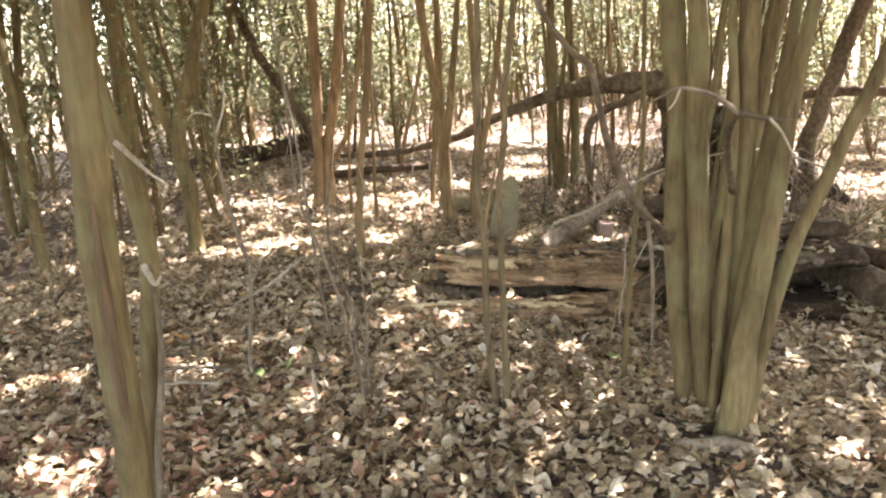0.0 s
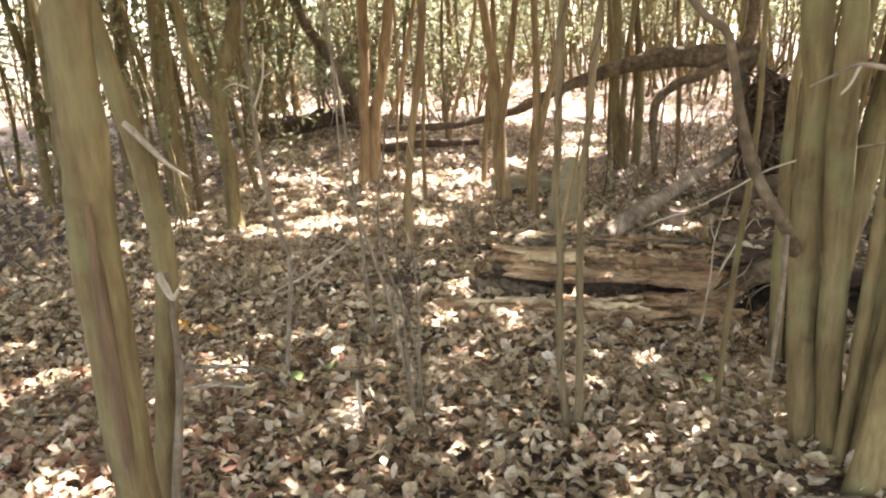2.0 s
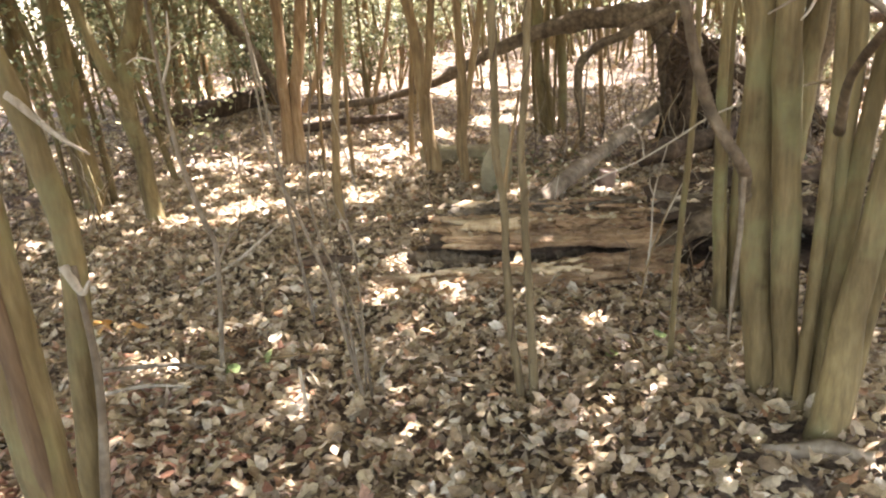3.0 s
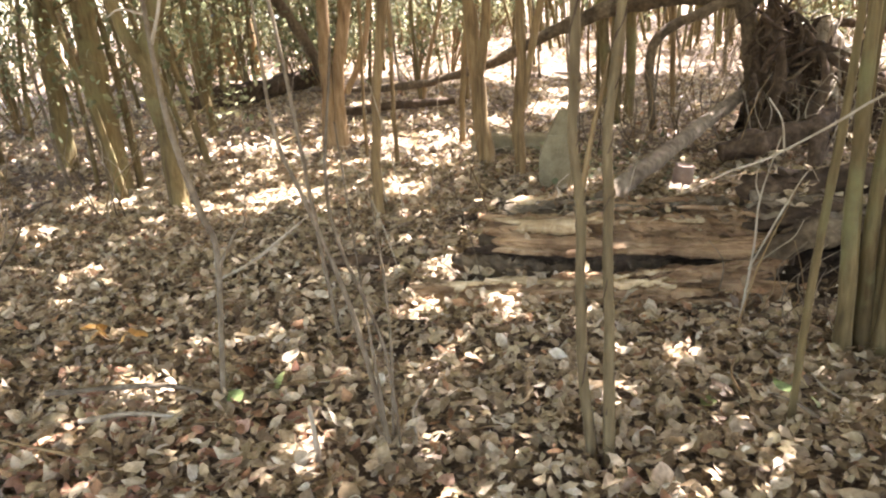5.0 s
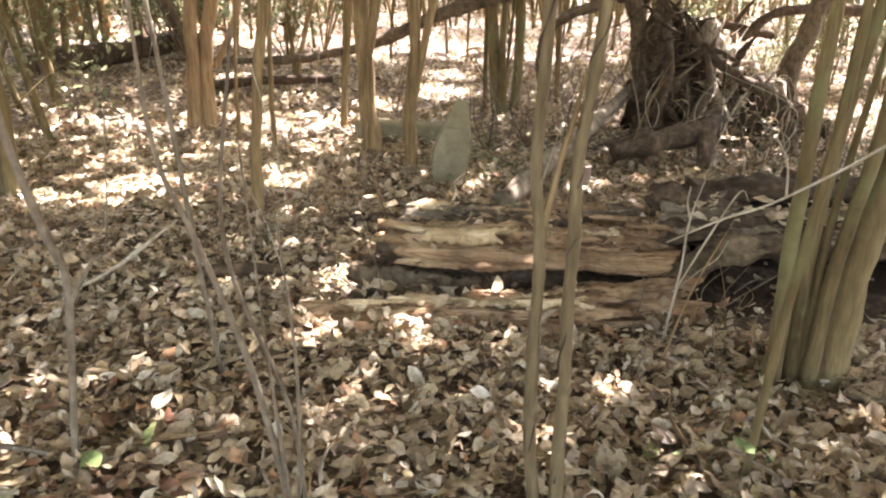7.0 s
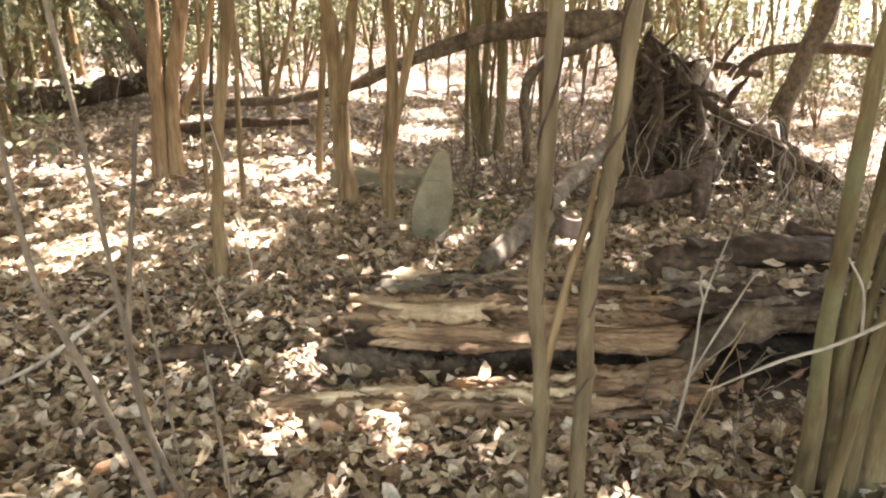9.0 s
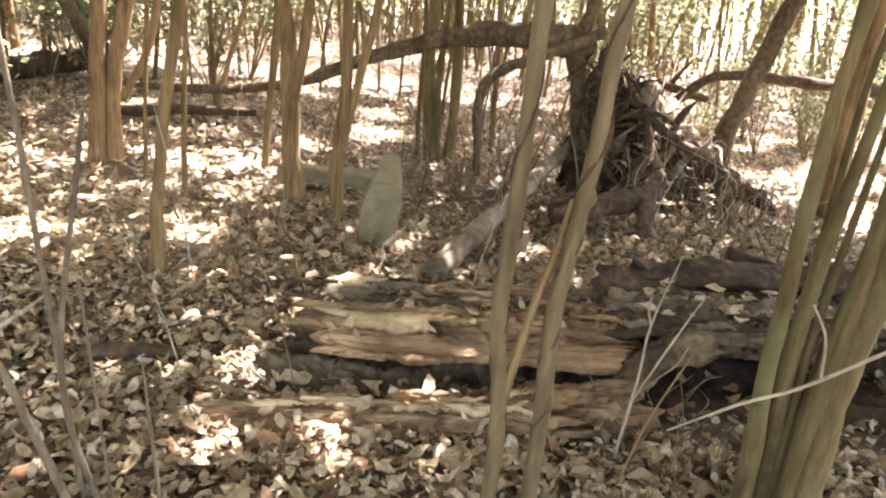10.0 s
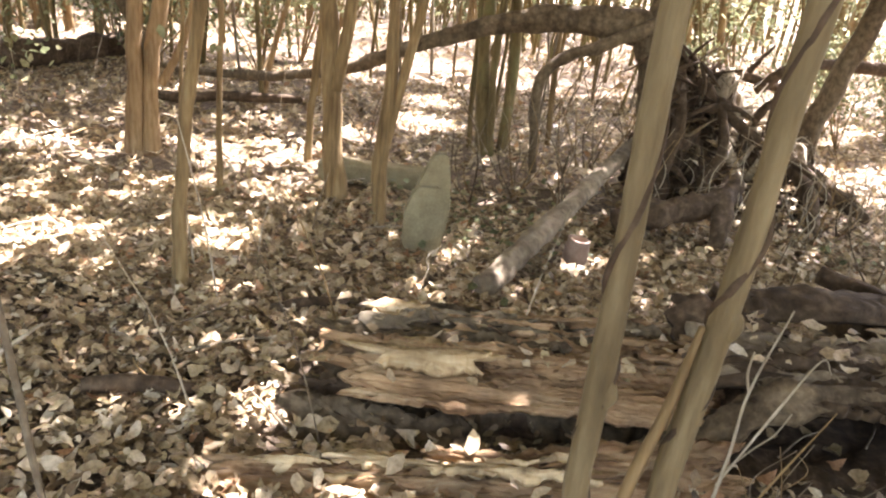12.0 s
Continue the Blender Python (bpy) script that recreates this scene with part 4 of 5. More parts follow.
hollow = thing("hollow_log", 1.0, 6.75, 0, "dark hollow log with an open rotted side", "log")
hollow.location = (0, 0, 0)
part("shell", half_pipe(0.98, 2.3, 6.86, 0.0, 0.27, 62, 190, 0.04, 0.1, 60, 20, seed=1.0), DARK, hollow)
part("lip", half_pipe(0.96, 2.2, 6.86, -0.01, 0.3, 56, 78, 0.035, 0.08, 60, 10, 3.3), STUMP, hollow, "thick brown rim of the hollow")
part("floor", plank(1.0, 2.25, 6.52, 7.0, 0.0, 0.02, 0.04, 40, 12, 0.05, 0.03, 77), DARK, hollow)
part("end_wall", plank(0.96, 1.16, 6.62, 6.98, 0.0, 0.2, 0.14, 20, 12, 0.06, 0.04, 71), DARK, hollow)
part("lip", tube([(0.93, 6.5, 0.0, 0.05), (1.0, 6.58, 0.1, 0.05), (1.12, 6.63, 0.19, 0.045), (1.35, 6.67, 0.235, 0.04), (1.7, 6.7, 0.25, 0.03)], 9, 8, 0.3, 0, 0.3), UMBER, hollow)
part("shelf", plank(1.02, 2.0, 6.72, 7.02, 0.265, 0.29, 0.05, rough=0.03, seed=41), GREY, hollow, "grey weathered shelf of wood")
part("shelf", plank(1.1, 1.9, 6.62, 6.78, 0.235, 0.27, 0.03, rough=0.03, seed=44), STUMP, hollow)
part("bark_arch", half_pipe(1.18, 2.3, 7.24, 0.19, 0.17, 40, 190, 0.03, 0.12, 50, 18, seed=9.0), STUMP, hollow, "dark curled bark")
part("wedge", plank(0.96, 1.3, 7.0, 7.16, 0.24, 0.36, 0.06, 20, 7, 0.1, 0.03, 47), DARK, hollow)
part("wedge", plank(1.0, 1.2, 7.08, 7.2, 0.2, 0.3, 0.08, 16, 6, 0.08, 0.03, 52), ROTTEN, hollow)


def leaves_on(name, count, x0, x1, y0, y1, z, label):
    x, y = rng.uniform(x0, x1, count), rng.uniform(y0, y1, count)
    zz = np.array([z(a, b) for a, b in zip(x, y)]) + rng.uniform(0, 0.02, count)
    ob = new(name, leaf_mesh(name, np.stack([x, y, zz], -1), rng.uniform(0.04, 0.09, count), 0.3, LITTER, 5))
    return tagged(ob, label, "leaf litter", kind="stuff")


leaves_on("leaf_litter", 75, -0.15, 1.05, 6.7, 7.1, lambda x, y: 0.245 - 0.4 * max(0.0, y - 6.95), "dry leaves caught on the rotten log")
leaves_on("leaf_litter", 95, -0.35, 1.0, 6.4, 6.58, lambda x, y: 0.02, "dry leaves lying in the hollow of the rotten log")
leaves_on("leaf_litter", 14, -0.45, 0.95, 6.24, 6.42, lambda x, y: 0.03 + 0.4 * (y - 6.2), "dry leaves against the front shell of the log")
leaves_on("leaf_litter", 60, 1.05, 2.1, 6.74, 7.1, lambda x, y: 0.3, "dry leaves on the shelf of the hollow log")


leaves_on("leaf_litter", 340, 1.75, 3.0, 9.55, 10.3, lambda x, y: max(0.05, float(np.interp(x, [1.5, 1.86, 2.09, 2.42, 2.67, 2.9], [1.05, 0.9, 0.7, 0.53, 0.36, 0.08])) * max(0.0, 1 - abs(y - 10.0) / 0.4)), "dry leaves and dirt caught among the torn roots")


def ivy():
    n = 240
    x, y = rng.normal(0.25, 0.35, n), rng.normal(8.9, 0.42, n)
    ob = new("ground_ivy", leaf_mesh("ground_ivy", np.stack([x, y, height(x, y) + rng.uniform(0.03, 0.12, n)], -1), rng.uniform(0.03, 0.06, n), 0.4, GREEN, 4, 0.7, 0.2))
    tagged(ob, "low green ground ivy behind the headstone", "plant", kind="stuff")


ivy()
n = 260
x, y = rng.normal(2.9, 0.4, n), rng.normal(8.3, 0.3, n)
tagged(new("ground_ivy", leaf_mesh("ground_ivy", np.stack([x, y, height(x, y) + rng.uniform(0.03, 0.16, n)], -1), rng.uniform(0.03, 0.06, n), 0.4, GREEN, 4, 0.7, 0.2)), "low green ground ivy among fallen logs", "plant", kind="stuff")


# ---- old stones ----
def headstone():
    o = (0.0, 8.3, 0)
    ob = thing("headstone", *o, "weathered olive-tan headstone leaning, with a sloping top", "headstone")
    ob.rotation_euler = (radians(-4), radians(2), radians(10))

    def slab(name, front, y0, y1, slope, label):
        bm = bmesh.new()
        low = [bm.verts.new((x, y0 + slope * z, z)) for x, z in front]
        back = [bm.verts.new((x * 0.96 + 0.005, y1 + 0.06 * z, z)) for x, z in front]
        bm.faces.new(low)
        bm.faces.new(back[::-1])
        for i in range(len(front)):
            j = (i + 1) % len(front)
            bm.faces.new((low[j], low[i], back[i], back[j]))
        bmesh.ops.bevel(bm, geom=bm.edges[:], offset=0.006, segments=2, affect="EDGES")
        bmesh.ops.triangulate(bm, faces=[f for f in bm.faces if len(f.verts) > 4])
        bmesh.ops.recalc_face_normals(bm, faces=bm.faces[:])
        me = bpy.data.meshes.new(name)
        bm.to_mesh(me)
        bm.free()
        me.materials.append(STONE)
        p = new(name, me)
        p.parent = ob
        tagged(p, label)

    slab("slab", [(-0.1, -0.03), (-0.14, 0.06), (-0.138, 0.2), (-0.105, 0.3), (-0.075, 0.355), (0.035, 0.355), (0.075, 0.25), (0.085, 0.12), (0.06, -0.03)], -0.03, 0.06, 0.0, "")
    slab("cap", [(-0.1, -0.03), (-0.1, 0.25), (-0.072, 0.357), (-0.035, 0.44), (0.0, 0.515), (0.03, 0.525), (0.075, 0.52), (0.098, 0.4), (0.108, 0.24), (0.098, 0.1), (0.07, -0.03)], 0.005, 0.09, 0.03, "narrow upper part of the stone")
    return ob


headstone()


def rough_block(sx, sy, sz, cuts=5, amount=0.012, seed=0.0):
    bm = bmesh.new()
    bmesh.ops.create_cube(bm, size=1)
    bmesh.ops.subdivide_edges(bm, edges=bm.edges[:], cuts=cuts, use_grid_fill=True)
    for v in bm.verts:
        c = v.co
        k = 1 - 0.12 * (max(abs(c.x), abs(c.y)) > 0.49 and abs(c.z) > 0.49)
        v.co = Vector((c.x * sx, c.y * sy * k, (c.z + 0.5) * sz))
        v.co += Vector([amount * noise.noise(v.co * 14 + Vector((seed, q, 0))) for q in (1, 5, 9)])
    verts = [tuple(v.co) for v in bm.verts]
    bm.verts.index_update()
    faces = [tuple(v.index for v in f.verts) for f in bm.faces]
    bm.free()
    return verts, faces


kerb = new("kerb_stone", mesh_of("kerb_stone", *rough_block(0.74, 0.17, 0.15, 6, 0.015, 3), STONE))
kerb.location, kerb.rotation_euler = (-0.42, 9.5, 0.0), (0, radians(1.5), radians(-3))
tagged(kerb, "long low mossy kerb stone lying in leaves", "stone")


def clay_pot():
    """A squat fired clay pot."""
    o = (0.81, 8.32, 0.055)
    ob = thing("clay_pot", *o, "small squat reddish-brown clay pot sunk in leaves", "pot")
    prof = [(-0.085, 0.0), (-0.085, 0.05), (-0.075, 0.062), (-0.03, 0.068), (0.04, 0.066), (0.075, 0.06), (0.085, 0.064), (0.09, 0.056), (0.085, 0.045), (0.0, 0.05), (-0.06, 0.04), (-0.06, 0.0)]
    n = 20
    verts, faces = [], []
    for i in range(n):
        a = 2 * math.pi * i / n
        verts += [(x, r * math.cos(a), r * math.sin(a)) for x, r in prof]
    k = len(prof)
    for i in range(n):
        for j in range(k - 1):
            a, b = i * k + j, ((i + 1) % n) * k + j
            faces.append((a, a + 1, b + 1, b))
    p = part("bowl", (verts, faces), CLAY, ob)
    p.rotation_euler = (radians(4), radians(-84), 0)
    return ob


clay_pot()


# ---- the far wood: a few kinds of young tree, repeated ----
def far_tree(kind, mat, hgt, r, leaves, low, spread, size):
    ob = thing("tree", 0, -60 - 3 * kind, 0, ("slender young tree with sunlit green leaves", "thin leaning tree with sparse leaves", "bare straight sapling in the far wood", "leafy many-stemmed tree in the far wood")[kind % 4], "tree", "far wood")
    stems = 1 + (kind % 4 == 3) * 2
    spots = []
    for s in range(stems):
        lean = rng.normal(0, 0.13, 2)
        pts = []
        p = rng.normal(0, 0.12, 2) * (stems > 1)
        z = -0.15
        while z < hgt:
            pts.append((*p, z, max(0.004, r * (1 - 0.75 * z / hgt))))
            if z > low:
                spots.append(np.array([*p, z]))
            lean = lean * 0.9 + rng.normal(0, 0.085, 2)
            p = p + lean * 0.7
            z += 0.7
        part("stem", tube(pts, 7, 3, 0.07, 0.3), mat, ob)
        for b in range(4):
            i = rng.integers(max(1, len(pts) // 3), len(pts) - 1)
            q = np.array(pts[i][:3])
            d = np.array([*rng.normal(0, 0.6, 2), rng.uniform(0.15, 0.6)])
            bp = [(*q, pts[i][3] * 0.5), (*(q + d * 0.5), pts[i][3] * 0.35), (*(q + d * 1.1 + rng.normal(0, 0.1, 3)), 0.004)]
            part("branch", tube(bp, 5, 3, 0.08), mat, ob)
            spots += [np.array(bp[1][:3]), np.array(bp[2][:3])] * 2
    if leaves:
        spots = np.array([s for s in spots if s[2] > low])
        c = spots[rng.integers(0, len(spots), leaves // 12)] + rng.normal(0, spread * 0.6, (leaves // 12, 3)) * (1, 1, 0.6)
        pos = np.repeat(c, 12, 0) + rng.normal(0, 0.16, (len(c) * 12, 3))
        pos[:, 2] = np.maximum(pos[:, 2], 0.1)
        crown = new("crown", leaf_mesh("crown", pos, rng.uniform(size * 0.6, size * 1.2, len(pos)), 0.8, GREEN, 3, 0.55, 0.25))
        crown.parent = ob
    return ob


KINDS = [far_tree(0, OLIVE, 6.5, 0.045, 1000, 1.3, 0.7, 0.10), far_tree(1, OLIVE, 5.5, 0.03, 420, 1.0, 0.6, 0.09), far_tree(2, OLIVE, 5.0, 0.028, 0, 2, 0.5, 0.1),
         far_tree(3, OLIVE, 6.0, 0.04, 700, 0.7, 0.8, 0.10), far_tree(4, BROWN, 7.5, 0.075, 800, 2.2, 0.9, 0.11), far_tree(5, OLIVE, 4.5, 0.024, 300, 0.6, 0.5, 0.08),
         far_tree(6, GREY, 4.5, 0.02, 0, 2, 0.5, 0.1), far_tree(7, OLIVE, 5.0, 0.03, 750, 0.3, 0.8, 0.11)]


def shrub(kind, leaves, wide, tall, size):
    ob = thing("shrub", 0, -90 - 3 * kind, 0, "bushy green shrub in the undergrowth", "shrub", "undergrowth")
    c = []
    for b in range(9):
        d = np.array([*rng.normal(0, wide * 0.5, 2), tall * rng.uniform(0.6, 1)])
        bp = [(0, 0, -0.1, 0.014), (*(d * 0.5 + rng.normal(0, 0.06, 3)), 0.01), (*d, 0.003)]
        part("branch", tube(bp, 5, 4, 0.08), BROWN, ob)
        c += [d * f for f in (0.45, 0.6, 0.75, 0.9, 1.0)]
    c = np.array(c)
    pos = c[rng.integers(0, len(c), leaves)] + rng.normal(0, wide * 0.2, (leaves, 3))
    pos[:, 2] = np.maximum(pos[:, 2], 0.05)
    crown = new("crown", leaf_mesh("crown", pos, rng.uniform(size * 0.6, size * 1.2, leaves), 0.8, GREEN, 3, 0.55, 0.25))
    crown.parent = ob
    return ob


SHRUBS = [shrub(0, 700, 0.8, 1.5, 0.09), shrub(1, 500, 0.6, 1.0, 0.08), shrub(2, 900, 1.0, 2.2, 0.10)]


def free(x, y):
    """Where the far wood may stand: not in the walk, the old stones, or the sunny openings."""
    if y < 7.2 + 0.2 * abs(x) and x > -3.2:
        return False
    if -2.9 < x < 2.9 and y < 11.2:
        return False
    if -0.4 < x - 0.06 * (y - 11) < 0.9 and y < 24:
        return False
    if x > 2.2 and y < 17 and abs(x - 0.45 * y) < 1.8:
        return False
    if x > 2.5 and y < 9.5:
        return False
    return True


prng = random.Random(11)
placed = 0
FAR = []
used = set()
while placed < 420:
    x, y = prng.uniform(-17, 19), 6 + 36 * prng.random() ** 1.15
    if x < 0 and prng.random() < 0.25:
        x = prng.uniform(-9, -2.8)
    if placed % 3 == 0:
        x, y = prng.uniform(-16, 3), prng.uniform(13.5, 30)
    if not free(x, y) or math.hypot(x, y - 4) < 4.0:
        continue
    k = prng.choice((0, 1, 1, 3, 4, 5, 5, 6, 7)) if x < 0 else prng.choice((0, 1, 1, 2, 4, 5, 5, 6))
    if -4.5 < x < 7.5 and y < 17:
        k = prng.choice((2, 6, 5, 1))
    m = pose(x, y, float(height(np.float64(x), np.float64(y))), 0, 0, prng.uniform(0, 360)) @ Matrix.Scale(prng.uniform(0.8, 1.25), 4)
    if k not in used:
        used.add(k)
        KINDS[k].matrix_basis = m
    elif y > 15.5 or x < -9 or x > 10:
        FAR.append((KINDS[k], m))
    else:
        copy_thing(KINDS[k], m)
    placed += 1


for i in range(84):
    while True:
        x, y = prng.uniform(-16, 20), prng.uniform(14, 36)
        if i % 4 == 0:
            x, y = prng.uniform(-14, -1.5), prng.uniform(14.2, 24)
        if free(x, y) and not (abs(x + 4.5) < 2.5 and 12 < y < 14):
            break
    if i == 1:
        x, y = 5.3, 13.4
    m = pose(x, y, 0, 0, 0, prng.uniform(0, 360))
    k = i % 3
    if i < 3:
        SHRUBS[k].matrix_basis = m
    elif y > 17:
        FAR.append((SHRUBS[k], m))
    else:
        copy_thing(SHRUBS[k], m)


for i in range(95):
    x, y = prng.uniform(0, 17), prng.uniform(17.5, 34)
    if i > 60:
        x, y = prng.uniform(-16, 6), prng.uniform(22, 36)
    FAR.append((KINDS[prng.choice((0, 3, 7, 1))], pose(x, y, 0, 0, 0, prng.uniform(0, 360)) @ Matrix.Scale(prng.uniform(0.9, 1.5), 4)))


for x, y, k, g in ((4.3, 12.6, 2, 0.5), (4.8, 12.4, 2, 0.45), (5.5, 12.9, 2, 0.5), (4.6, 13.6, 2, 0.55), (3.7, 13.0, 1, 0.6), (5.9, 13.6, 0, 0.9), (6.8, 14.6, 2, 0.8), (4.9, 15.6, 1, 1.0), (3.6, 16.4, 1, 0.8)):
    copy_thing(SHRUBS[k], pose(x, y, 0, 0, 0, prng.uniform(0, 360)) @ Matrix.Scale(g, 4))
for i in range(18):
    x, y = prng.uniform(4, 20), prng.uniform(19, 32)
    FAR.append((KINDS[prng.choice((0, 3, 4, 5, 7))], pose(x, y, 0, 0, 0, prng.uniform(0, 360)) @ Matrix.Scale(prng.uniform(0.9, 1.5), 4)))


for i in range(46):
    FAR.append((KINDS[prng.choice((3, 7, 0))], pose(-22 + i + prng.uniform(-0.5, 0.5), prng.uniform(31, 40), 0, 0, 0, prng.uniform(0, 360)) @ Matrix.Scale(prng.uniform(1.7, 2.3), 4)))


thick = random.Random(5)
for i in range(14):
    x, y = thick.uniform(-7, -3.3), thick.uniform(8.6, 13.2)
    copy_thing(KINDS[thick.choice((1, 5, 3, 1))], pose(x, y, float(height(np.float64(x), np.float64(y))), thick.gauss(0, 6), thick.gauss(-5, 7), thick.uniform(0, 360)) @ Matrix.Scale(thick.uniform(0.85, 1.25), 4))


for i in range(14):
    x, y = thick.uniform(-8.5, -4.3), thick.uniform(5.2, 9.4)
    copy_thing(KINDS[thick.choice((1, 5, 3, 1))], pose(x, y, float(height(np.float64(x), np.float64(y))), thick.gauss(0, 5), thick.gauss(-4, 6), thick.uniform(0, 360)) @ Matrix.Scale(thick.uniform(0.9, 1.3), 4))
for x, y, k in ((-8.2, 9.2, 2), (-7.0, 11.4, 0), (-9.4, 7.2, 2), (-8.6, 5.4, 0)):
    copy_thing(SHRUBS[k], pose(x, y, 0, 0, 0, thick.uniform(0, 360)))


def far_woods():
    """The distant trees and shrubs, joined into one object."""
    mats, co, loops, totals, slots, base = [], [], [], [], [], 0
    for ob, m in FAR:
        for o in ob.children:
            me = o.data
            v = np.empty(len(me.vertices) * 3, np.float32)
            me.vertices.foreach_get("co", v)
            M = np.array(m)
            v = v.reshape(-1, 3)
            li = np.empty(len(me.loops), np.int32)
            me.loops.foreach_get("vertex_index", li)
            n = np.empty(len(me.polygons), np.int32)
            me.polygons.foreach_get("loop_total", n)
            if me.name.startswith("crown"):
                step, grow = (3, 1.65) if M[1, 3] > 23 else (2, 1.38)
                v = v.reshape(-1, 5, 3)[::step]
                mid = v.mean(1, keepdims=True)
                v = (mid + (v - mid) * grow).reshape(-1, 3)
                li, n = li[:len(v) // 5 * 12], n[:len(v) // 5 * 4]
            co.append(v @ M[:3, :3].T + M[:3, 3])
            loops.append(li + base)
            totals.append(n)
            if me.materials[0] not in mats:
                mats.append(me.materials[0])
            slots.append(np.full(len(n), mats.index(me.materials[0]), np.int32))
            base += len(v)
    co, loops, totals, slots = (np.concatenate(a) for a in (co, loops, totals, slots))
    me = bpy.data.meshes.new("far_woods")
    me.vertices.add(len(co))
    me.vertices.foreach_set("co", co.astype(np.float32).ravel())
    me.loops.add(len(loops))
    me.loops.foreach_set("vertex_index", loops)
    me.polygons.add(len(totals))
    me.polygons.foreach_set("loop_start", np.concatenate([[0], np.cumsum(totals)[:-1]]).astype(np.int32))
    for q in mats:
        me.materials.append(q)
    me.polygons.foreach_set("material_index", slots)
    me.polygons.foreach_set("use_smooth", np.ones(len(totals), bool))
    me.update(calc_edges=True)
    tagged(new("far_woods", me), "distant thicket of thin trees and green leaves", "woods", kind="stuff")


far_woods()


# ---- unseen trees added behind and beside the walk; their crowns shade it ----
for x, y, r in ((-2.6, 1.0, 0.09), (2.8, 0.6, 0.1), (0.3, -1.8, 0.12), (-5.2, 3.4, 0.1), (5.0, 3.2, 0.11), (4.6, 6.8, 0.09), (-5.6, 6.4, 0.1), (4.9, 8.8, 0.08), (-3.8, -2, 0.1), (6.5, 5.5, 0.1), (7.0, 9.5, 0.1)):
    tree("tree", "brown-barked tree of the close wood", [[(x, y, 0, r), (x + prng.uniform(-.1, .1), y, 1.0, r * 0.9), (x + prng.uniform(-.2, .2), y + 0.1, 2.2, r * 0.8)]], BROWN, 6.5)


def shade_canopy():
    """Unseen leaves added over the walk to shade it, with gaps for sun patches; each belongs to the tree that stands
    nearest.
    """
    n = 118000
    gx, gy = rng.uniform(-10.5, 10, n), rng.uniform(-3, 16.0, n)
    # extra unseen leaves, added to keep sun off the rotten and hollow logs
    gx[:1500], gy[:1500] = rng.uniform(0.35, 2.4, 1500), rng.uniform(5.9, 7.2, 1500)
    z = rng.uniform(3.2, 7.0, n)
    keep = ~sunny(gx, gy) & ((gx < 6.5) | (gy < 8.5))
    # thinned over the path to let more light down
    keep &= (rng.random(n) > 0.12) | (np.abs(gx - 0.3) > 1.0) | (gy < 2.5) | (gy > 6.0)
    gx, gy, z = gx[keep], gy[keep], z[keep]
    x, y = gx + z * SUN.x / SUN.z, gy + z * SUN.y / SUN.z
    tops = np.array([t[2][0][-1][:2] for t in TREES if t[2][0][-1][2] > 3.5])
    hosts = [t for t in TREES if t[2][0][-1][2] > 3.5]
    near = np.argmin((x[:, None] - tops[None, :, 0]) ** 2 + (y[:, None] - tops[None, :, 1]) ** 2, axis=1)
    for i, (ob, base, tips, mat) in enumerate(hosts):
        sel = np.where(near == i)[0]
        if len(sel) < 20:
            continue
        pos = np.stack([x[sel], y[sel], z[sel]], -1) - np.array(base)
        crown = new("crown", leaf_mesh("crown", pos, rng.uniform(0.14, 0.26, len(sel)), 0.5, GREEN, 3, 0.7, 0.2))
        crown.parent = ob
        for k in rng.choice(len(sel), min(7, len(sel)), replace=False):
            tip = np.array(tips[rng.integers(len(tips))][-2]) - np.array((*base, 0))
            end = pos[k]
            if end[2] < tip[2] - 0.5:
                tip = np.array(tips[0][0]) - np.array((*base, 0))
            mid = (tip[:3] + end) / 2 + np.array([0, 0, 0.25])
            part("limb", tube([(*tip[:3], tip[3] * 0.7), (*mid, tip[3] * 0.5), (*end, 0.006)], 6, 4, 0.08), mat, ob)


shade_canopy()


def sprays():
    """Low leafy shoots on the trunks of the thicket."""
    for ob, base, tips, mat in TREES:
        if not (-5.5 < base[0] < -2.2 and 7 < base[1] < 11):
            continue
        c = np.stack([rng.normal(0, 0.45, 26), rng.normal(0, 0.4, 26), rng.uniform(0.55, 2.4, 26)], -1)
        for q in c[:9]:
            part("shoot", tube([(q[0] * 0.12, q[1] * 0.12, q[2] - 0.25, 0.006), (q[0] * 0.6, q[1] * 0.6, q[2] - 0.08, 0.004), (*q, 0.002)], 5, 4, 0.1), mat, ob)
        pos = np.repeat(c, 11, 0) + rng.normal(0, 0.11, (len(c) * 11, 3))
        leaves = new("foliage", leaf_mesh("foliage", pos, rng.uniform(0.035, 0.075, len(pos)), 0.8, GREEN, 4, 0.55, 0.25))
        leaves.parent = ob


sprays()


# ---- small things on the ground ----
def stick(label, pts, mat, name="twig"):
    o = pts[0][:3]
    ob = new(name, mesh_of(name, *tube(local(pts, o), 6, 5, 0.1, 0, 0.2), mat))
    ob.location = o
    return tagged(ob, label, "twig")


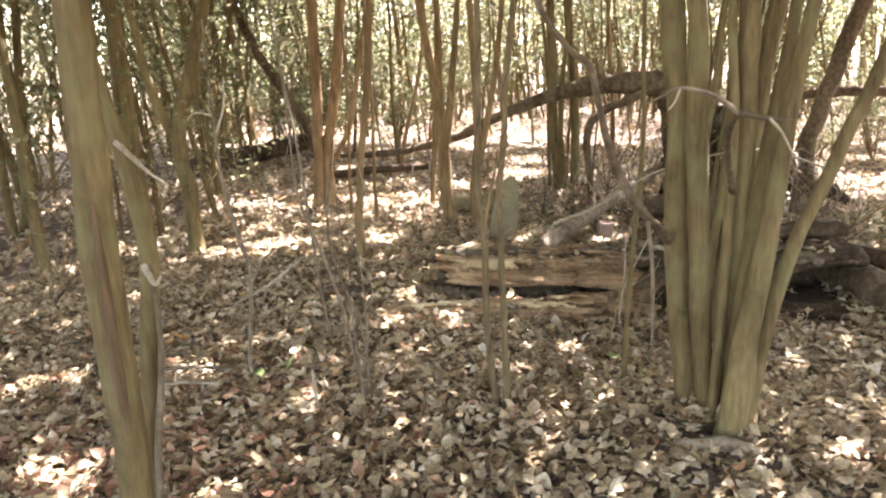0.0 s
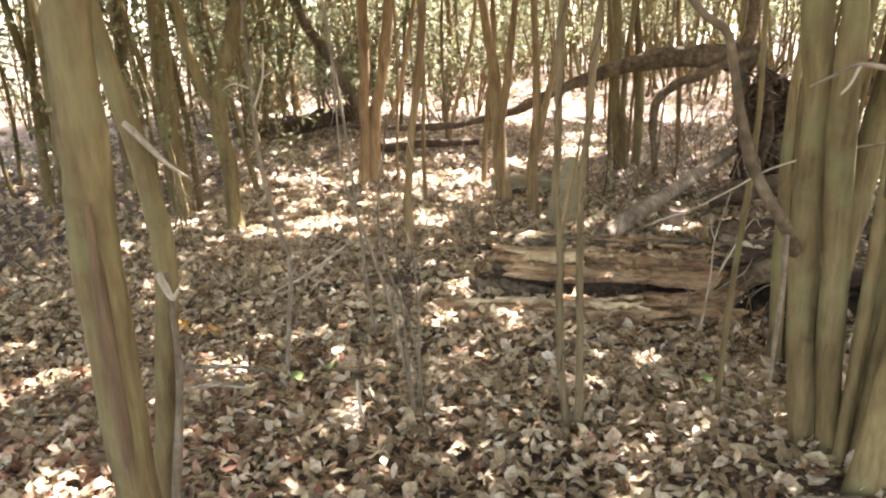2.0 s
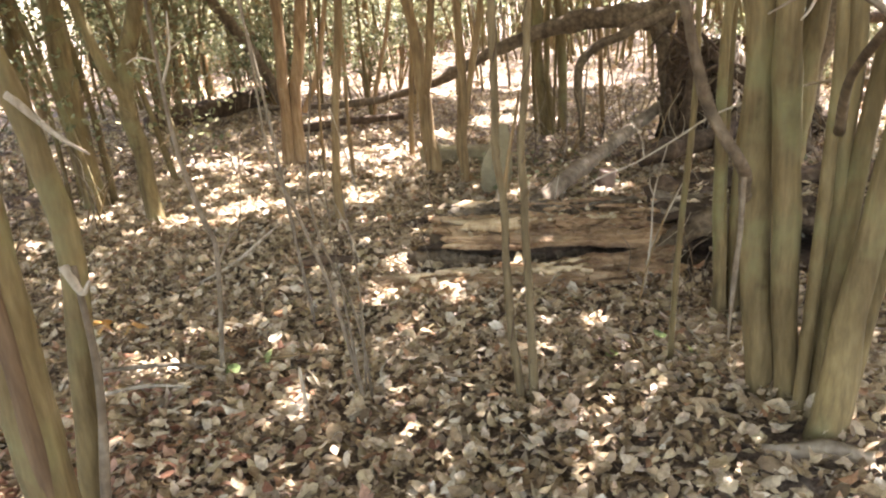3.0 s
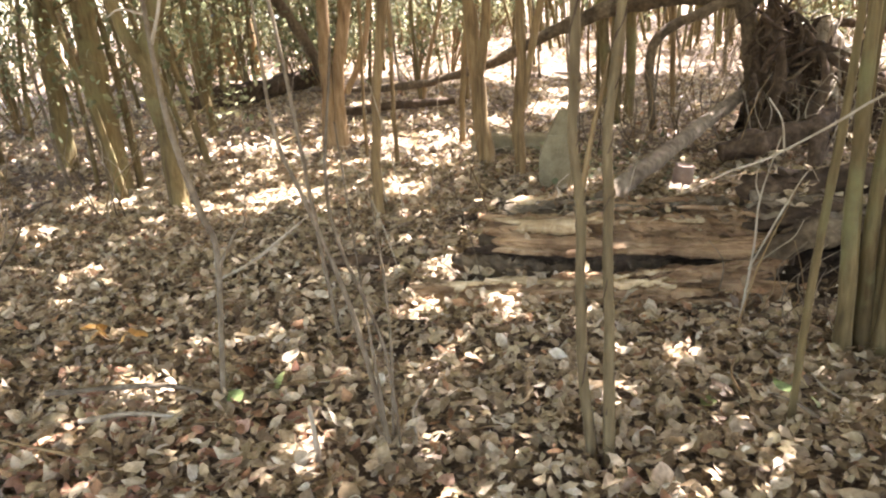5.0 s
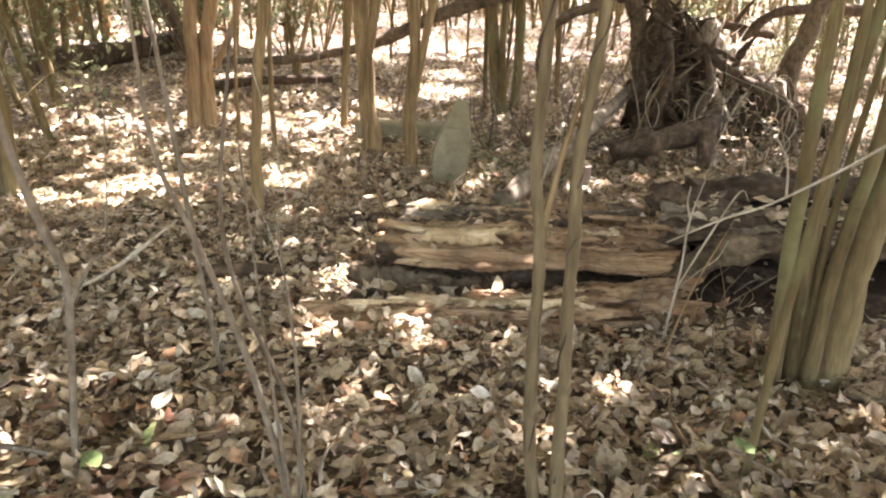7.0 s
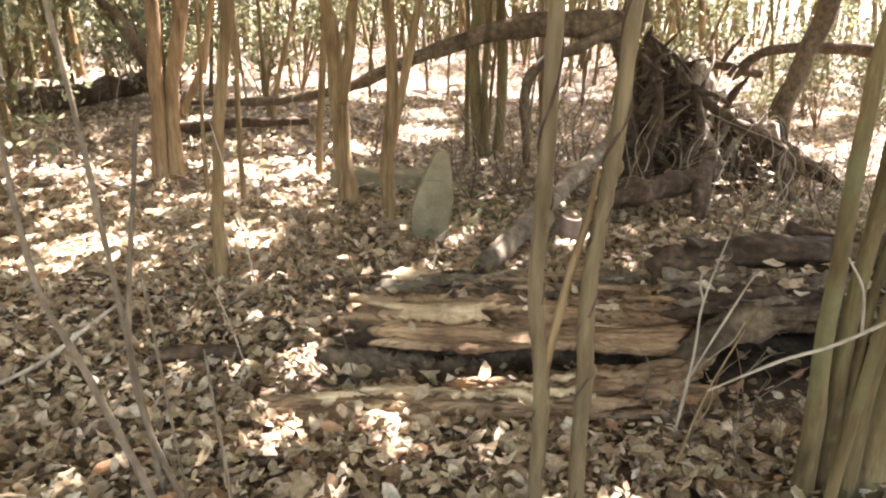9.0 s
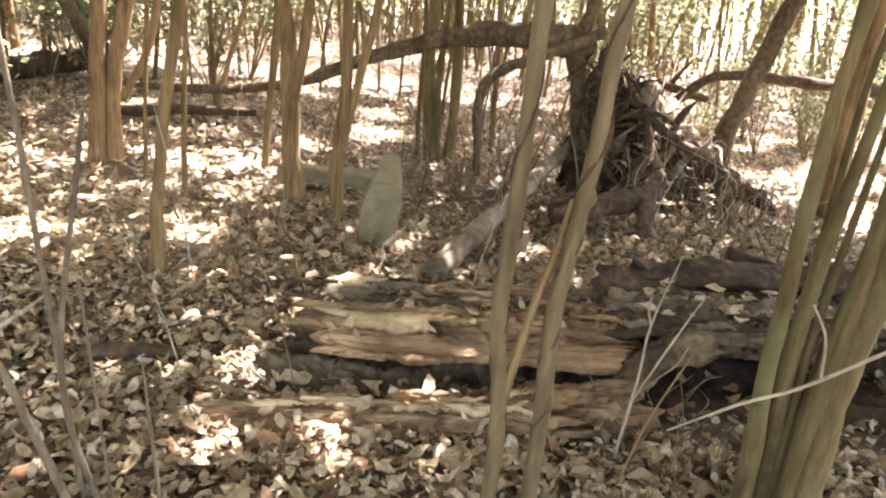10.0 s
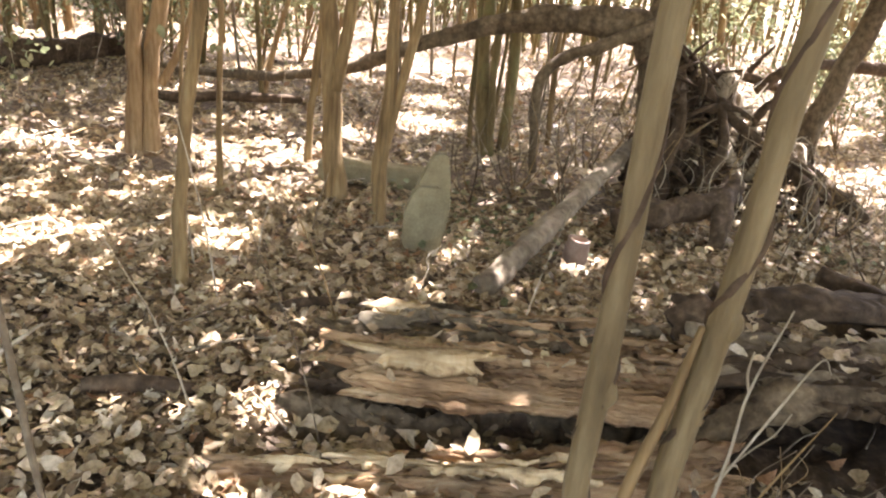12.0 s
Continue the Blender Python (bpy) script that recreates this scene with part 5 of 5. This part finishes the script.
stick("pale bare forked twig standing before the hollow log", [(0.83, 6.2, -0.02, 0.0045), (0.862, 6.2, 0.3, 0.004), (0.87, 6.2, 0.5, 0.0036), (0.925, 6.2, 0.73, 0.0022)], PALE)
stick("thin pale twig branching beside the hollow log", [(0.85, 6.2, 0.22, 0.0034), (0.95, 6.2, 0.45, 0.003), (1.03, 6.21, 0.6, 0.002), (1.07, 6.22, 0.56, 0.0012)], PALE)
stick("pale stub of a dead stem in the leaves", [(-0.5, 5.09, -0.02, 0.011), (-0.505, 5.09, 0.1, 0.009), (-0.51, 5.09, 0.2, 0.006)], PALE)
for label, pts in (("grey stick lying across the dry leaves", [(-1.6, 5.3, 0.05, 0.008), (-1.2, 5.4, 0.05, 0.008), (-0.9, 5.35, 0.04, 0.005)]),
                   ("short dead stick on the leaf litter", [(0.96, 4.64, 0.19, 0.016), (1.05, 4.62, 0.205, 0.021), (1.12, 4.61, 0.215, 0.024), (1.22, 4.59, 0.2, 0.017)]),
                   ("dark stick half covered by leaves", [(-1.05, 6.68, 0.03, 0.035), (-0.9, 6.69, 0.05, 0.035), (-0.7, 6.72, 0.03, 0.02)]),
                   ("short dark stick by the rotten log", [(-0.6, 7.36, 0.03, 0.028), (-0.46, 7.42, 0.05, 0.03), (-0.3, 7.5, 0.03, 0.02)])):
    stick(label, pts, GREY if "grey" in label or "dead" in label else DARK)
for i in range(90):
    x, y = prng.uniform(-3.2, 2.8), prng.uniform(4.0, 11)
    a, L, r = prng.uniform(0, math.pi), prng.uniform(0.12, 0.5), prng.uniform(0.003, 0.008)
    z = float(height(np.float64(x), np.float64(y))) + 0.04
    dx, dy = math.cos(a) * L, math.sin(a) * L
    stick("thin dry twig lying on the leaf litter", [(x, y, z, r), (x + dx * 0.5 + prng.uniform(-.03, .03), y + dy * 0.5, z + 0.02, r * 0.9), (x + dx, y + dy, z + prng.uniform(-0.01, 0.05), r * 0.5)], prng.choice((PALE, GREY, BROWN)))
for i in range(60):
    x, y = prng.uniform(-4, 3.5), prng.uniform(4.6, 12.5)
    if abs(x - 0.2) < 0.7 and y < 5.6:
        continue
    h, r = prng.uniform(0.2, 0.9), prng.uniform(0.0025, 0.006)
    z = float(height(np.float64(x), np.float64(y)))
    sx, sy = prng.uniform(-.3, .3) * h, prng.uniform(-.3, .3) * h
    stick("thin bare seedling standing in the leaves", [(x, y, z - 0.02, r), (x + sx * 0.4, y + sy * 0.4, z + h * 0.5, r * 0.8), (x + sx, y + sy, z + h, r * 0.4)], prng.choice((PALE, GREY, BROWN)), "seedling")

stick("pale forked dead twig over the hollow log", [(0.87, 6.2, 0.5, 0.003), (0.85, 6.19, 0.56, 0.0026), (0.853, 6.19, 0.62, 0.0016)], PALE)
stick("thin twig crossing before the hollow log", [(0.86, 6.25, 0.2, 0.0026), (0.97, 6.3, 0.27, 0.0026), (1.03, 6.32, 0.31, 0.0022), (1.06, 6.32, 0.38, 0.0014)], PALE)
stick("grey stick lying before the mossy clump", [(1.3, 5.82, 0.05, 0.012), (1.55, 5.72, 0.06, 0.012), (1.9, 5.6, 0.05, 0.008)], GREY)
stick("long pale dead stick leaning over the litter", [(-1.55, 6.4, 0.03, 0.008), (-1.36, 6.45, 0.12, 0.008), (-1.22, 6.5, 0.22, 0.007), (-1.09, 6.55, 0.32, 0.004)], PALE)
stick("thin pale dry stalk before the headstone", [(0.0, 7.8, 0.0, 0.004), (0.03, 7.85, 0.08, 0.0036), (0.02, 7.87, 0.13, 0.003), (0.09, 7.9, 0.19, 0.0018)], PALE, "stalk")
stick("short pale stick on the dry leaves", [(-1.35, 5.15, 0.05, 0.008), (-1.2, 5.2, 0.06, 0.008), (-1.02, 5.22, 0.05, 0.006)], PALE)
for k in range(12):
    x, y = prng.gauss(1.05, 0.12), prng.gauss(6.3, 0.12)
    h = prng.uniform(0.1, 0.4)
    stick("fine dead stalks beside the hollow log", [(x, y, -0.01, 0.0028), (x + prng.gauss(0, 0.05), y, h * 0.6, 0.0022), (x + prng.gauss(0, 0.1), y + prng.gauss(0, 0.04), h, 0.001)], prng.choice((BROWN, GREY)), "stalk")
for k in range(70):
    x, y = prng.gauss(2.3, 0.45), prng.gauss(9.35, 0.3)
    h = prng.uniform(0.15, 0.7)
    stick("fine dead stalks before the torn roots", [(x, y, -0.01, 0.004), (x + prng.gauss(0, 0.12), y, h * 0.6, 0.003), (x + prng.gauss(0, 0.25), y + prng.gauss(0, 0.1), h, 0.0015)], prng.choice((PALE, GREY, BROWN)), "stalk")

for k in range(7):
    lf = new("orange_leaf", leaf_mesh("orange_leaf", np.zeros((1, 3)), np.array([prng.uniform(0.07, 0.11)]), 0.35, ORANGE, 6, 0.6, 0.4))
    lf.location = (-1.66 + prng.gauss(0, 0.08), 5.78 + prng.gauss(0, 0.05), 0.06)
    tagged(lf, "bright orange fallen leaf lying on brown litter", "leaf")
for x, y, z, s in ((0.77, 5.25, 0.25, 0.075), (0.93, 5.4, 0.09, 0.11), (0.9, 5.38, 0.13, 0.07), (-0.8, 5.48, 0.06, 0.08), (-0.78, 5.44, 0.05, 0.06)):
    lf = new("green_leaf", leaf_mesh("green_leaf", np.zeros((1, 3)), np.array([s]), 0.6, FRESH, 6, 0.5, 0.2))
    lf.location = (x, y, z)
    tagged(lf, "yellow-green leaf on a thin seedling", "leaf")

# rotted bark flakes sunk in the litter
for k, (x, y, L, w) in enumerate(((-1.38, 6.54, 0.36, 0.12), (-0.95, 6.86, 0.34, 0.08), (-1.7, 7.05, 0.4, 0.1), (-0.58, 6.0, 0.2, 0.07), (-1.55, 7.4, 0.4, 0.09), (0.0, 7.55, 0.3, 0.07))):
    flake = new("bark_flake", mesh_of("bark_flake", *plank(-L / 2, L / 2, -w / 2, w / 2, 0.015, 0.045, 0.04, 40, 9, 0.1, 0.025, 210 + 5 * k), UMBER))
    flake.location, flake.rotation_euler = (x, y, float(height(np.float64(x), np.float64(y)))), (0, 0, prng.uniform(-0.35, 0.2))
    tagged(flake, "dark rotted slab of bark sunk in the leaves", "bark")


def dead_shrub(x, y, h, wide, count):
    ob = thing("dead_shrub", x, y, 0, "leafless dead shrub of fine crooked twigs", "shrub", "dead undergrowth")
    for k in range(count):
        d = np.array([prng.gauss(0, wide), prng.gauss(0, wide), h * prng.uniform(0.5, 1.0)])
        s = np.array([prng.gauss(0, 0.05), prng.gauss(0, 0.05), 0])
        m = s + d * 0.5 + np.array([prng.gauss(0, 0.07), prng.gauss(0, 0.07), 0])
        b = part("branch", tube([(s[0], s[1], -0.03, 0.006), (*m, 0.0042), (*(s + d), 0.0016)], 5, 4, 0.1), (GREY, BROWN, UMBER)[k % 3], ob)
        e = m + np.array([prng.gauss(0, 0.16), prng.gauss(0, 0.16), h * 0.25])
        part("twig", tube([(*m, 0.003), (*((m + e) / 2 + 0.02), 0.0022), (*e, 0.001)], 4, 3, 0.1), PALE if k % 2 else GREY, b)
    return ob


for x, y, h, wide, count in ((0.35, 11.6, 1.0, 0.3, 9), (1.1, 12.4, 1.2, 0.35, 9), (1.9, 12.0, 1.1, 0.35, 9), (2.6, 11.9, 1.2, 0.4, 9), (0.9, 9.5, 0.7, 0.22, 7), (3.6, 12.6, 1.4, 0.4, 9), (0.55, 9.6, 0.8, 0.2, 8), (0.25, 9.3, 0.6, 0.18, 7), (1.25, 10.6, 1.0, 0.25, 8), (-0.6, 10.6, 0.8, 0.25, 7), (2.75, 9.3, 0.7, 0.3, 8),
                             (0.5, 13.6, 1.3, 0.4, 9), (1.9, 14.2, 1.4, 0.5, 9), (-2.9, 7.5, 0.8, 0.3, 8), (-2.9, 6.4, 0.7, 0.3, 7), (2.4, 8.0, 0.8, 0.3, 8)):
    dead_shrub(x, y, h, wide, count)

# single leaves lying on top of the litter where the walk passes
LEAVES = [leaf_mesh("leaf", np.zeros((1, 3)), np.array([s]), 0.12, LITTER, 6, 0.6, 0.4) for s in (0.05, 0.058, 0.065, 0.075, 0.055, 0.062, 0.082, 0.05, 0.07, 0.06)]
for i in range(290):
    x, y = prng.uniform(-1.6, 1.9), prng.uniform(4.5, 7.4)
    if -0.4 < x < 1.1 and 6.2 < y < 7.2:
        z = 0.2
        if y < 6.62 or prng.random() < 0.6:
            continue
    else:
        z = float(height(np.float64(x), np.float64(y))) + 0.045
    lf = new("leaf", LEAVES[i % 10])
    lf.parent = ground
    lf.matrix_basis = pose(x, y, z, prng.gauss(0, 22), prng.gauss(0, 22), prng.uniform(0, 360))
for x, y in ((0.62, 5.47), (0.7, 5.46), (-0.28, 6.17), (-0.9, 5.35)):
    lf = new("green_leaf", leaf_mesh("green_leaf", np.zeros((1, 3)), np.array([0.085]), 0.15, FRESH, 6, 0.6, 0.2))
    lf.location = (x, y, 0.06)
    tagged(lf, "fresh green fallen leaf on dry litter", "leaf")
